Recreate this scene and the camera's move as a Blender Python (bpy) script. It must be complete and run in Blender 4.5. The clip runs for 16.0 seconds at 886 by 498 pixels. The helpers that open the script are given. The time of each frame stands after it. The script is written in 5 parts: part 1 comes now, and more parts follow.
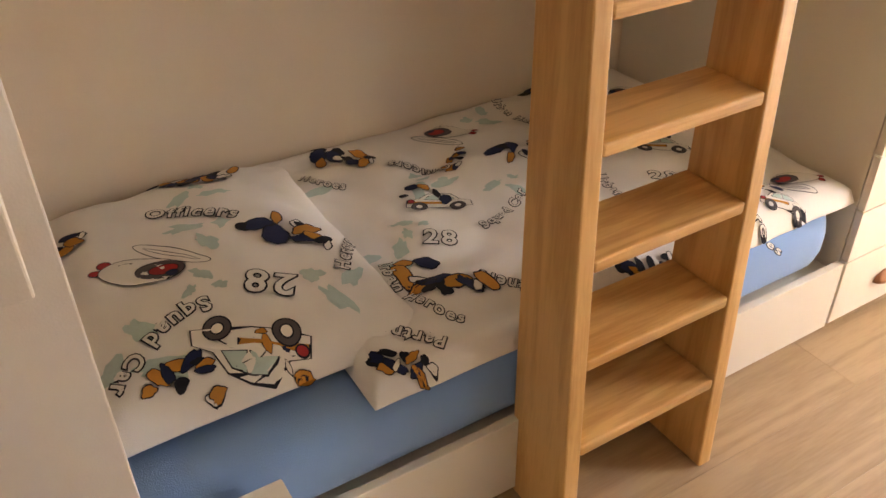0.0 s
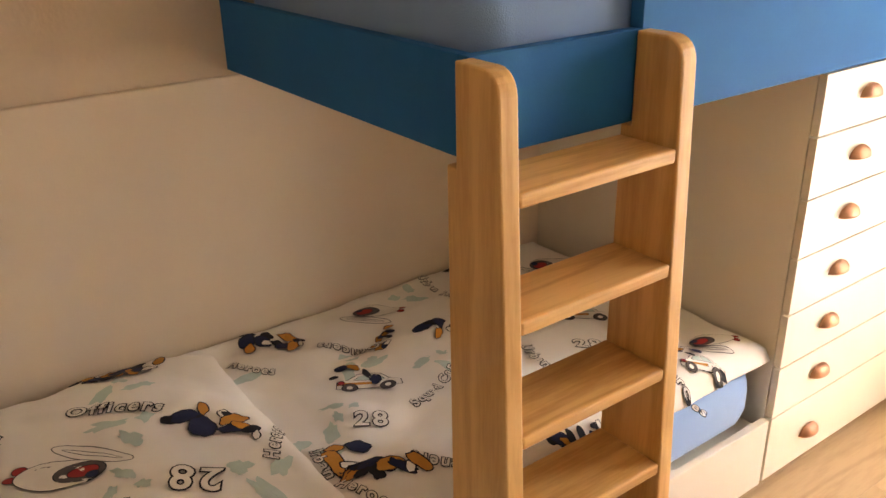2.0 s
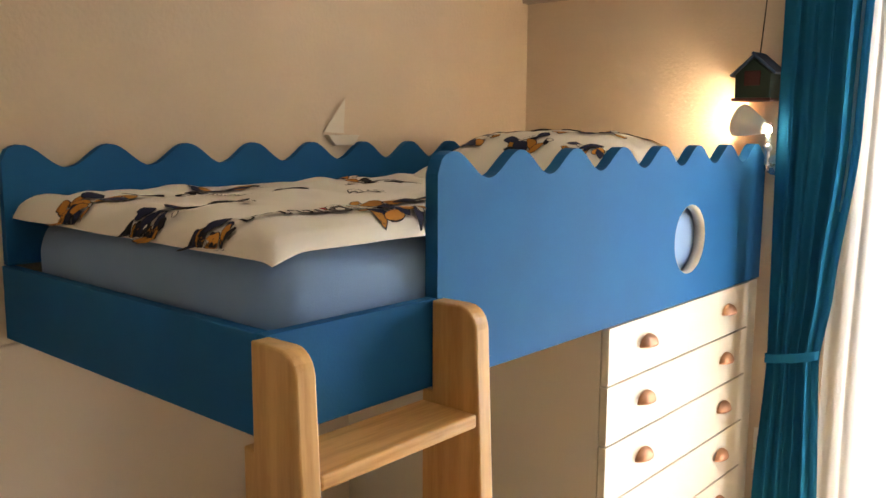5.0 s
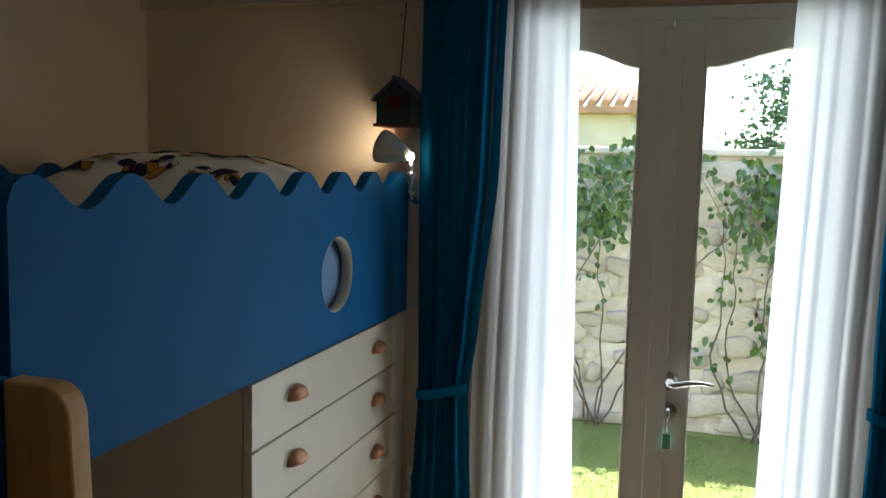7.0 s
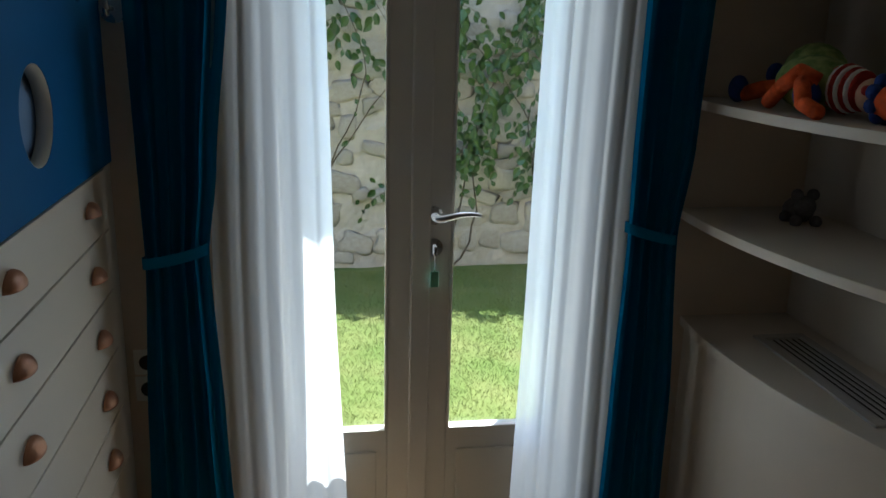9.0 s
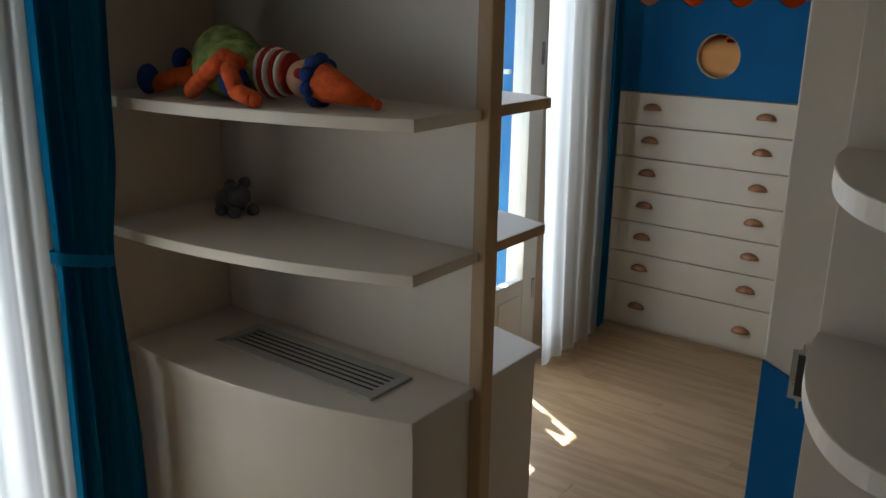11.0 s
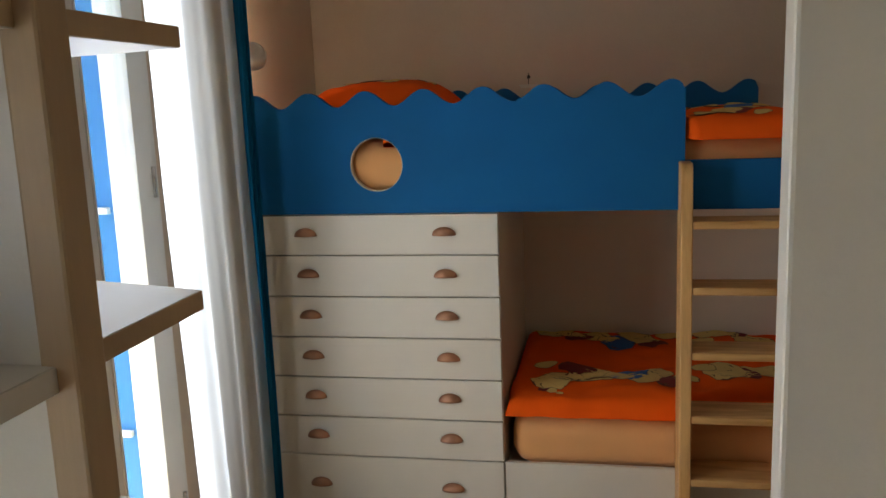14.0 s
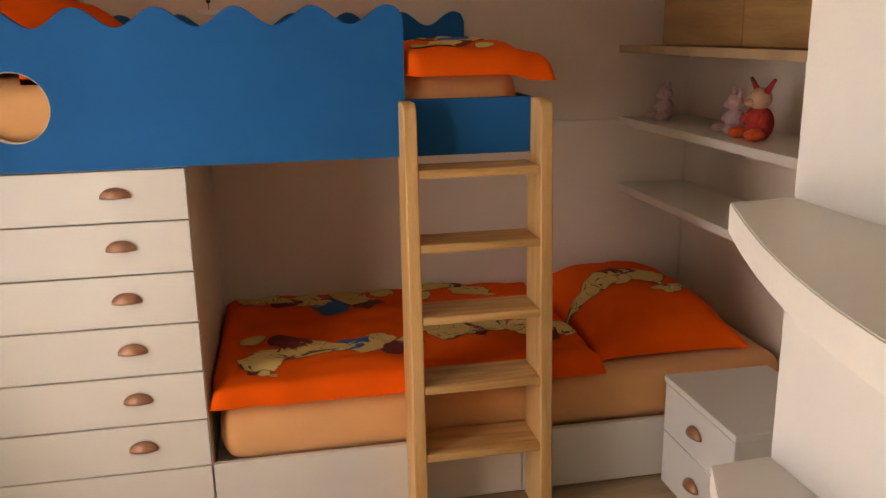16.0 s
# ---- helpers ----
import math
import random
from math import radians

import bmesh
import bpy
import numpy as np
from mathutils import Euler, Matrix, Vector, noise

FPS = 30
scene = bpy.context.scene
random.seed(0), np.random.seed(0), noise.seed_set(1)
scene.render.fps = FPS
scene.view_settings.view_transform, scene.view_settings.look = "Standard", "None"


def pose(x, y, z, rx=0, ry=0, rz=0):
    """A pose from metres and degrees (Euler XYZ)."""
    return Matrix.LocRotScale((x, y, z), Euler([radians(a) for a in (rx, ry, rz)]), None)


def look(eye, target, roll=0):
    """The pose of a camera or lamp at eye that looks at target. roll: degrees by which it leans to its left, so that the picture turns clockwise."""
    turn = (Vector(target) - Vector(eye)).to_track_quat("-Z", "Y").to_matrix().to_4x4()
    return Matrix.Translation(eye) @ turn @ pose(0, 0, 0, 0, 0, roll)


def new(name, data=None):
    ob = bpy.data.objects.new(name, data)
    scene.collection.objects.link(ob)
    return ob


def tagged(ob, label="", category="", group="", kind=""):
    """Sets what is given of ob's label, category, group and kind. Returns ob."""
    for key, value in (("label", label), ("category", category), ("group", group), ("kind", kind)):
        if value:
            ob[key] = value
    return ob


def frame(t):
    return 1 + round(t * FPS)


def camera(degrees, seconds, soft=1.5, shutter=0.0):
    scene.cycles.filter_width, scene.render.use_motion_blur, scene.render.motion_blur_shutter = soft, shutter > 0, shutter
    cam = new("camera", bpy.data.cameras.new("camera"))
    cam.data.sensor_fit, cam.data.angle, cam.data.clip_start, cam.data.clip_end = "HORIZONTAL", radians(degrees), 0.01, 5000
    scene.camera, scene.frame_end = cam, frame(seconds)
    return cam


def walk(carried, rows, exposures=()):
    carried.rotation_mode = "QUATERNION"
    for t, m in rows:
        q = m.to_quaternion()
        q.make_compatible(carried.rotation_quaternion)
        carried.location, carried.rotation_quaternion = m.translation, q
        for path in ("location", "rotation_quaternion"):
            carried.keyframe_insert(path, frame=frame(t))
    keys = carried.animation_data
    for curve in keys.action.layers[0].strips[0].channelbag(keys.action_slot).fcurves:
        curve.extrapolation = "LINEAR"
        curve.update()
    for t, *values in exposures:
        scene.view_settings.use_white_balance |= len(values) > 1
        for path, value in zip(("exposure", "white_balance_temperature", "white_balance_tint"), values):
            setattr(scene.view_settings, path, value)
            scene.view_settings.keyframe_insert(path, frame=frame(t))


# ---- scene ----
cam = camera(55.5, 16.0)
PATH = [
    (0, (1.949, -2.767, 1.524), (0.54, -1.926, 0.38), -0.8),
    (0.5, (1.96, -2.769, 1.537), (0.519, -1.867, 0.482), -1.2),
    (1, (1.961, -2.764, 1.545), (0.501, -1.805, 0.572), -1.3),
    (1.5, (1.97, -2.764, 1.554), (0.496, -1.743, 0.67), -1.2),
    (2, (1.973, -2.756, 1.563), (0.49, -1.681, 0.761), -1.2),
    (2.5, (1.977, -2.755, 1.574), (0.492, -1.628, 0.85), -0.5),
    (3, (1.981, -2.751, 1.579), (0.5, -1.57, 0.938), -0.3),
    (5.5, (1.958, -2.695, 1.63), (0.777, -1.094, 1.425), 0.0),
    (6, (1.944, -2.608, 1.628), (0.922, -0.896, 1.474), -0.1),
    (6.5, (1.919, -2.534, 1.627), (1.088, -0.722, 1.465), 1.6),
    (7, (1.828, -2.469, 1.616), (1.254, -0.564, 1.412), 1.5),
    (7.5, (1.742, -2.418, 1.597), (1.392, -0.47, 1.309), 0.7),
    (8, (1.672, -2.342, 1.576), (1.474, -0.395, 1.162), 0.3),
    (8.5, (1.607, -2.243, 1.561), (1.596, -0.303, 1.075), 0.7),
    (9, (1.479, -2.177, 1.528), (1.769, -0.273, 0.99), 1.4),
    (9.5, (1.3, -2.069, 1.535), (2.028, -0.301, 0.948), 3.0),
    (10, (1.276, -1.95, 1.545), (2.397, -0.405, 0.948), 3.3),
    (10.2, (1.29, -1.931, 1.539), (2.526, -0.47, 0.957), 2.9),
    (12.3, (1.656, -1.6, 1.537), (3.418, -0.809, 1.015), -1.2),
    (12.5, (1.703, -1.564, 1.536), (3.494, -0.819, 1.047), -1.4),
    (13, (1.855, -1.447, 1.548), (3.73, -0.873, 1.153), -2.1),
    (13.5, (1.989, -1.376, 1.546), (3.91, -0.957, 1.183), -2.6),
    (14, (2.201, -1.322, 1.547), (4.135, -0.947, 1.198), -2.2),
    (14.5, (2.38, -1.29, 1.531), (4.312, -0.957, 1.139), -2.1),
    (15, (2.512, -1.23, 1.525), (4.456, -1.056, 1.089), -1.3),
    (15.5, (2.599, -1.226, 1.516), (4.538, -1.336, 1.04), -0.8),
    (16, (2.653, -1.224, 1.511), (4.555, -1.59, 1.01), -0.9),
]
walk(cam, [(t, look(e, g, r)) for t, e, g, r in PATH], [
    (0.0, 5.05, 7700, 26), (3.0, 5.25, 8200, 27), (5.5, 4.8, 6700, 15), (6.0, 4.3, 6200, 12), (6.5, 3.5, 6000, 10), (7.0, 2.55, 5900, 9), (7.5, 2.0, 5800, 8), (8.0, 1.7, 5700, 8), (9.0, 1.5, 5600, 7),
    (9.5, 1.7, 5700, 6), (10.2, 2.1, 5700, 6), (12.3, 3.05, 6600, 14), (13.5, 3.2, 6500, 13), (14.5, 3.35, 6000, 10), (15.0, 3.45, 6200, 12), (15.5, 3.75, 7000, 21), (16.0, 4.05, 7200, 24)])

# ---- world, sun, large lights ----
world = bpy.data.worlds.new("world")
scene.world = world
world.use_nodes = True
wn = world.node_tree
bg = wn.nodes["Background"]
sky = wn.nodes.new("ShaderNodeTexSky")
sky.sky_type = "NISHITA"
sky.sun_disc = False
SUN_ELEV, SUN_AZ = 62.0, 30.0
sky.sun_elevation, sky.sun_rotation = radians(SUN_ELEV), radians(SUN_AZ)
wn.links.new(sky.outputs[0], bg.inputs[0])
bg.inputs[1].default_value = 0.15
sun = new("sun", bpy.data.lights.new("sun", "SUN"))
sun.data.energy, sun.data.angle, sun.data.color = 5.0, radians(0.6), (1.0, 0.95, 0.86)
se, sa = radians(SUN_ELEV), radians(SUN_AZ)
sun.matrix_world = look((math.cos(se) * math.sin(sa) * 20 + 2, math.cos(se) * math.cos(sa) * 20, math.sin(se) * 20), (2, 0, 0))


def window_light(x, power):
    lamp = new("window_daylight", bpy.data.lights.new("window_daylight", "AREA"))
    lamp.data.shape, lamp.data.size, lamp.data.size_y = "RECTANGLE", 0.87, 1.9
    lamp.data.energy, lamp.data.color = power, (0.94, 0.97, 1.0)
    lamp.matrix_world = look((x, -0.062, 1.08), (x, -2.0, 1.08))
    return lamp


window_light(1.774, 0.95)
window_light(4.055, 1.35)

# ---- materials ----


def node_mat(name, col, rough=0.5, metal=0.0, var=0.08, scale=6.0, bump=0.02, fine=180.0, stretch=(1, 1, 1), second=None, per_object=0.0, sheen=0.0, gloss=0.5):
    """A painted, cloth or mineral surface: colour varied at two scales, with fine relief."""
    m = bpy.data.materials.new(name)
    m.use_nodes = True
    nt = m.node_tree
    b = nt.nodes["Principled BSDF"]
    b.inputs["Roughness"].default_value, b.inputs["Metallic"].default_value = rough, metal
    if sheen:
        b.inputs["Sheen Weight"].default_value = sheen
    co = nt.nodes.new("ShaderNodeTexCoord")
    mp = nt.nodes.new("ShaderNodeMapping")
    mp.inputs["Scale"].default_value = stretch
    nt.links.new(co.outputs["Object"], mp.inputs[0])
    n1, n2 = nt.nodes.new("ShaderNodeTexNoise"), nt.nodes.new("ShaderNodeTexNoise")
    n1.inputs["Scale"].default_value, n2.inputs["Scale"].default_value = scale, fine
    n1.inputs["Detail"].default_value = 5
    for n in (n1, n2):
        nt.links.new(mp.outputs[0], n.inputs["Vector"])
    ramp = nt.nodes.new("ShaderNodeValToRGB")
    c2 = second or [c * (1 - var * 2) for c in col]
    ramp.color_ramp.elements[0].position, ramp.color_ramp.elements[1].position = 0.3, 0.7
    ramp.color_ramp.elements[0].color = (*c2, 1)
    ramp.color_ramp.elements[1].color = (*col, 1)
    nt.links.new(n1.outputs[0], ramp.inputs[0])
    out = ramp.outputs[0]
    mix = nt.nodes.new("ShaderNodeMix")
    mix.data_type, mix.blend_type = "RGBA", "MULTIPLY"
    mix.inputs[0].default_value = var
    nt.links.new(out, mix.inputs[6])
    nt.links.new(n2.outputs[0], mix.inputs[7])
    out = mix.outputs[2]
    if per_object:
        info = nt.nodes.new("ShaderNodeObjectInfo")
        mr = nt.nodes.new("ShaderNodeMapRange")
        mr.inputs[3].default_value, mr.inputs[4].default_value = 1 - per_object, 1 + per_object
        nt.links.new(info.outputs["Random"], mr.inputs[0])
        hs = nt.nodes.new("ShaderNodeHueSaturation")
        nt.links.new(mr.outputs[0], hs.inputs["Value"])
        nt.links.new(out, hs.inputs["Color"])
        out = hs.outputs[0]
    nt.links.new(out, b.inputs["Base Color"])
    rr = nt.nodes.new("ShaderNodeMapRange")
    rr.inputs[3].default_value, rr.inputs[4].default_value = max(0.02, rough - 0.08), min(1, rough + 0.08)
    nt.links.new(n1.outputs[0], rr.inputs[0])
    nt.links.new(rr.outputs[0], b.inputs["Roughness"])
    b.inputs["Specular IOR Level"].default_value = gloss
    if bump:
        bp = nt.nodes.new("ShaderNodeBump")
        bp.inputs["Strength"].default_value, bp.inputs["Distance"].default_value = min(1, bump * 10), 0.004
        nt.links.new(n2.outputs[0], bp.inputs["Height"])
        nt.links.new(bp.outputs[0], b.inputs["Normal"])
    return m


def wood_mat(name, light, dark, axis, rough=0.42, ring=26.0, per_object=0.06):
    """Sawn wood with long grain along an axis, cathedral figure and pores."""
    m = bpy.data.materials.new(name)
    m.use_nodes = True
    nt = m.node_tree
    b = nt.nodes["Principled BSDF"]
    co = nt.nodes.new("ShaderNodeTexCoord")
    info = nt.nodes.new("ShaderNodeObjectInfo")
    add = nt.nodes.new("ShaderNodeVectorMath")
    add.operation = "MULTIPLY_ADD"
    add.inputs[1].default_value = (1, 1, 1)
    comb = nt.nodes.new("ShaderNodeCombineXYZ")
    off = nt.nodes.new("ShaderNodeMath")
    off.operation = "MULTIPLY"
    off.inputs[1].default_value = 7.3
    nt.links.new(info.outputs["Random"], off.inputs[0])
    for i in range(3):
        nt.links.new(off.outputs[0], comb.inputs[i])
    nt.links.new(co.outputs["Object"], add.inputs[0])
    nt.links.new(comb.outputs[0], add.inputs[2])
    mp = nt.nodes.new("ShaderNodeMapping")
    s = [1.0, 1.0, 1.0]
    s[axis] = 0.09
    mp.inputs["Scale"].default_value = s
    nt.links.new(add.outputs[0], mp.inputs[0])
    n0 = nt.nodes.new("ShaderNodeTexNoise")
    n0.inputs["Scale"].default_value, n0.inputs["Detail"].default_value = 9.0, 2
    nt.links.new(mp.outputs[0], n0.inputs["Vector"])
    mul = nt.nodes.new("ShaderNodeMath")
    mul.operation = "MULTIPLY"
    mul.inputs[1].default_value = ring
    nt.links.new(n0.outputs[0], mul.inputs[0])
    sn = nt.nodes.new("ShaderNodeMath")
    sn.operation = "SINE"
    nt.links.new(mul.outputs[0], sn.inputs[0])
    n1 = nt.nodes.new("ShaderNodeTexNoise")
    n1.inputs["Scale"].default_value, n1.inputs["Detail"].default_value = 160.0, 4
    nt.links.new(mp.outputs[0], n1.inputs["Vector"])
    ad = nt.nodes.new("ShaderNodeMath")
    ad.operation = "MULTIPLY_ADD"
    ad.inputs[1].default_value = 0.28
    nt.links.new(sn.outputs[0], ad.inputs[0])
    nt.links.new(n1.outputs[0], ad.inputs[2])
    ramp = nt.nodes.new("ShaderNodeValToRGB")
    ramp.color_ramp.elements[0].position, ramp.color_ramp.elements[1].position = 0.1, 0.75
    ramp.color_ramp.elements[0].color = (*dark, 1)
    ramp.color_ramp.elements[1].color = (*light, 1)
    nt.links.new(ad.outputs[0], ramp.inputs[0])
    hs = nt.nodes.new("ShaderNodeHueSaturation")
    mr = nt.nodes.new("ShaderNodeMapRange")
    mr.inputs[3].default_value, mr.inputs[4].default_value = 1 - per_object, 1 + per_object
    nt.links.new(info.outputs["Random"], mr.inputs[0])
    nt.links.new(mr.outputs[0], hs.inputs["Value"])
    nt.links.new(ramp.outputs[0], hs.inputs["Color"])
    nt.links.new(hs.outputs[0], b.inputs["Base Color"])
    b.inputs["Roughness"].default_value = rough
    bp = nt.nodes.new("ShaderNodeBump")
    bp.inputs["Strength"].default_value, bp.inputs["Distance"].default_value = 0.15, 0.002
    nt.links.new(n1.outputs[0], bp.inputs["Height"])
    nt.links.new(bp.outputs[0], b.inputs["Normal"])
    return m


def glass_mat():
    m = bpy.data.materials.new("pane_glass")
    m.use_nodes = True
    nt = m.node_tree
    nt.nodes.clear()
    out = nt.nodes.new("ShaderNodeOutputMaterial")
    tr, gl, mx = (nt.nodes.new(k) for k in ("ShaderNodeBsdfTransparent", "ShaderNodeBsdfGlossy", "ShaderNodeMixShader"))
    mx.inputs[0].default_value = 0.035
    gl.inputs["Roughness"].default_value = 0.02
    tr.inputs[0].default_value = (0.96, 0.98, 0.97, 1)
    nt.links.new(tr.outputs[0], mx.inputs[1])
    nt.links.new(gl.outputs[0], mx.inputs[2])
    nt.links.new(mx.outputs[0], out.inputs[0])
    return m


def cloth_mat(name, col, through_share, clear=0.0, weave=900.0):
    """Thin hanging cloth: light passes through it, and a sheer one is partly clear."""
    m = bpy.data.materials.new(name)
    m.use_nodes = True
    nt = m.node_tree
    nt.nodes.clear()
    out = nt.nodes.new("ShaderNodeOutputMaterial")
    df, tl, tp = (nt.nodes.new(k) for k in ("ShaderNodeBsdfDiffuse", "ShaderNodeBsdfTranslucent", "ShaderNodeBsdfTransparent"))
    m1, m2 = nt.nodes.new("ShaderNodeMixShader"), nt.nodes.new("ShaderNodeMixShader")
    co, n1 = nt.nodes.new("ShaderNodeTexCoord"), nt.nodes.new("ShaderNodeTexNoise")
    mp = nt.nodes.new("ShaderNodeMapping")
    mp.inputs["Scale"].default_value = (1, 1, 0.15)
    n1.inputs["Scale"].default_value = 40.0
    nt.links.new(co.outputs["Object"], mp.inputs[0])
    nt.links.new(mp.outputs[0], n1.inputs["Vector"])
    ramp = nt.nodes.new("ShaderNodeValToRGB")
    ramp.color_ramp.elements[0].color = (*[c * 0.95 for c in col], 1)
    ramp.color_ramp.elements[1].color = (*col, 1)
    nt.links.new(n1.outputs[0], ramp.inputs[0])
    for n in (df, tl):
        nt.links.new(ramp.outputs[0], n.inputs[0])
    m1.inputs[0].default_value, m2.inputs[0].default_value = through_share, clear
    nt.links.new(df.outputs[0], m1.inputs[1])
    nt.links.new(tl.outputs[0], m1.inputs[2])
    nt.links.new(m1.outputs[0], m2.inputs[1])
    nt.links.new(tp.outputs[0], m2.inputs[2])
    nt.links.new(m2.outputs[0], out.inputs[0])
    return m


def glow_mat(name, col, strength):
    m = bpy.data.materials.new(name)
    m.use_nodes = True
    b = m.node_tree.nodes["Principled BSDF"]
    b.inputs["Base Color"].default_value = (*col, 1)
    b.inputs["Emission Color"].default_value = (*col, 1)
    b.inputs["Emission Strength"].default_value = strength
    return m


PLASTER = node_mat("wall_plaster", (0.74, 0.60, 0.45), 0.85, var=0.05, scale=2.2, bump=0.03, fine=90)
PANEL = node_mat("niche_panel_paint", (0.76, 0.64, 0.50), 0.6, var=0.03, scale=3.0, bump=0.01)
CEILING = node_mat("ceiling_paint", (0.80, 0.74, 0.65), 0.9, var=0.04, scale=2.0, bump=0.03, fine=80)
WHITE = node_mat("white_lacquer", (0.75, 0.69, 0.58), 0.38, var=0.03, scale=3.0, bump=0.006, fine=260)
CREAM = node_mat("cream_laminate", (0.63, 0.56, 0.465), 0.42, var=0.04, scale=4.0, bump=0.006, fine=260)
DOORWHITE = node_mat("white_door_paint", (0.87, 0.85, 0.79), 0.32, var=0.03, scale=5.0, bump=0.008, fine=120)
LIP = node_mat("pale_edge_lipping", (0.70, 0.62, 0.51), 0.45, var=0.05, scale=6.0, bump=0.006)
EDGE = node_mat("beige_edge_band", (0.50, 0.33, 0.17), 0.5, var=0.1, scale=9.0, bump=0.01, stretch=(1, 1, 0.1))
BLUE = node_mat("blue_satin_paint", (0.010, 0.130, 0.345), 0.65, var=0.06, scale=4.0, bump=0.008, fine=220, gloss=0.12)
SHUTTERBLUE = node_mat("sky_blue_shutter_paint", (0.035, 0.19, 0.46), 0.5, var=0.06, scale=5.0, bump=0.01)
COPPER = node_mat("brushed_copper", (0.50, 0.25, 0.14), 0.45, 0.6, var=0.1, scale=30, bump=0.01)
STEEL = node_mat("satin_steel", (0.62, 0.60, 0.57), 0.28, 1.0, var=0.05, scale=20, bump=0.004)
ALU = node_mat("matt_aluminium_paint", (0.40, 0.38, 0.35), 0.45, var=0.03, scale=10, bump=0.0)
# near-black: painted shade of slots and hollows; also cracks, cord, mast, underlay
DARKGAP = node_mat("dark_gap", (0.03, 0.025, 0.02), 0.8, var=0.1)
OAK_Z = wood_mat("oiled_oak_upright", (0.70, 0.41, 0.15), (0.55, 0.29, 0.085), 2, ring=30.0)
OAK_Y = wood_mat("oiled_oak_step", (0.68, 0.39, 0.14), (0.50, 0.255, 0.07), 1, ring=44.0)
FLOORWOOD = wood_mat("pale_oak_floorboard", (0.44, 0.305, 0.17), (0.34, 0.225, 0.12), 1, 0.42, 30.0, 0.06)
WALNUT = wood_mat("brown_cupboard_veneer", (0.36, 0.20, 0.07), (0.26, 0.13, 0.04), 0)
BEAMWOOD = node_mat("limewashed_beam", (0.62, 0.52, 0.41), 0.85, var=0.12, scale=5.0, bump=0.06, fine=60, stretch=(0.12, 1, 1))
SHEET_BLUE = node_mat("light_blue_jersey_sheet", (0.215, 0.375, 0.645), 0.9, var=0.05, scale=5.0, bump=0.03, fine=400, sheen=0.2)
SHEET_PEACH = node_mat("peach_jersey_sheet", (0.85, 0.42, 0.15), 0.9, var=0.05, scale=5.0, bump=0.03, fine=400, sheen=0.2)
COTTON_WHITE = node_mat("white_cotton", (0.86, 0.83, 0.77), 0.9, var=0.03, scale=6.0, bump=0.03, fine=500, sheen=0.1)
COTTON_ORANGE = node_mat("orange_cotton", (0.97, 0.115, 0.004), 0.9, var=0.05, scale=6.0, bump=0.03, fine=500, gloss=0.1)
P_BLACK = node_mat("black_textile_ink", (0.012, 0.014, 0.022), 0.9, var=0.1, bump=0)
P_NAVY = node_mat("navy_textile_ink", (0.012, 0.022, 0.075), 0.9, var=0.1, bump=0)
P_GOLD = node_mat("golden_textile_ink", (0.62, 0.27, 0.04), 0.9, var=0.1, bump=0)
P_RED = node_mat("red_textile_ink", (0.42, 0.03, 0.03), 0.9, var=0.1, bump=0)
P_AQUA = node_mat("pale_aqua_textile_ink", (0.56, 0.71, 0.65), 0.9, var=0.1, bump=0)
P_YELLOW = node_mat("pale_yellow_textile_ink", (0.88, 0.60, 0.19), 0.9, var=0.1, bump=0)
P_MAROON = node_mat("maroon_textile_ink", (0.22, 0.02, 0.015), 0.9, var=0.1, bump=0)
P_BROWN = node_mat("brown_textile_ink", (0.16, 0.06, 0.02), 0.9, var=0.1, bump=0)
P_BLUE = node_mat("blue_textile_ink", (0.04, 0.14, 0.42), 0.9, var=0.1, bump=0)
P_GREY = node_mat("grey_textile_ink", (0.10, 0.09, 0.09), 0.9, var=0.1, bump=0)
P_WHITE = node_mat("white_textile_ink", (0.82, 0.79, 0.72), 0.9, var=0.03, bump=0)
CURTAIN = cloth_mat("teal_blue_curtain_cloth", (0.012, 0.175, 0.35), 0.2)
SHEER = cloth_mat("white_sheer_voile", (0.95, 0.98, 0.975), 0.88, 0.2)
GLASS = glass_mat()
BULB = glow_mat("lit_bulb", (1.0, 0.86, 0.62), 11.0)
GRASS = node_mat("lawn_soil_green", (0.125, 0.185, 0.03), 0.95, var=0.2, scale=4.0, bump=0.04, fine=90, second=(0.21, 0.225, 0.06))
BLADE = node_mat("grass_blade", (0.15, 0.215, 0.032), 0.6, var=0.25, scale=5.0, bump=0, second=(0.27, 0.275, 0.085))
STONE = node_mat("rough_garden_stone", (0.64, 0.58, 0.48), 0.95, var=0.3, scale=9.0, bump=0.1, fine=45, second=(0.46, 0.40, 0.32), per_object=0.16)
MORTAR = node_mat("lime_mortar_render", (0.66, 0.60, 0.50), 0.95, var=0.3, scale=5.0, bump=0.1, fine=34, second=(0.50, 0.44, 0.36))
LEAF = node_mat("vine_leaf", (0.035, 0.085, 0.02), 0.35, var=0.25, scale=14.0, bump=0, second=(0.085, 0.15, 0.035))
BARK = node_mat("vine_bark", (0.16, 0.12, 0.08), 0.9, var=0.2, scale=20, bump=0.05)
STUCCO = node_mat("neighbour_stucco", (0.62, 0.52, 0.38), 0.9, var=0.1, scale=2, bump=0.05, fine=30)
ROOFTILE = node_mat("terracotta_roof", (0.50, 0.26, 0.14), 0.9, var=0.2, scale=5, bump=0.05)
GREENTAG = node_mat("green_plastic", (0.22, 0.58, 0.36), 0.4, var=0.05)
ORANGEPLUSH = node_mat("orange_plush", (0.85, 0.12, 0.015), 0.95, var=0.15, scale=60, bump=0.08, fine=300)
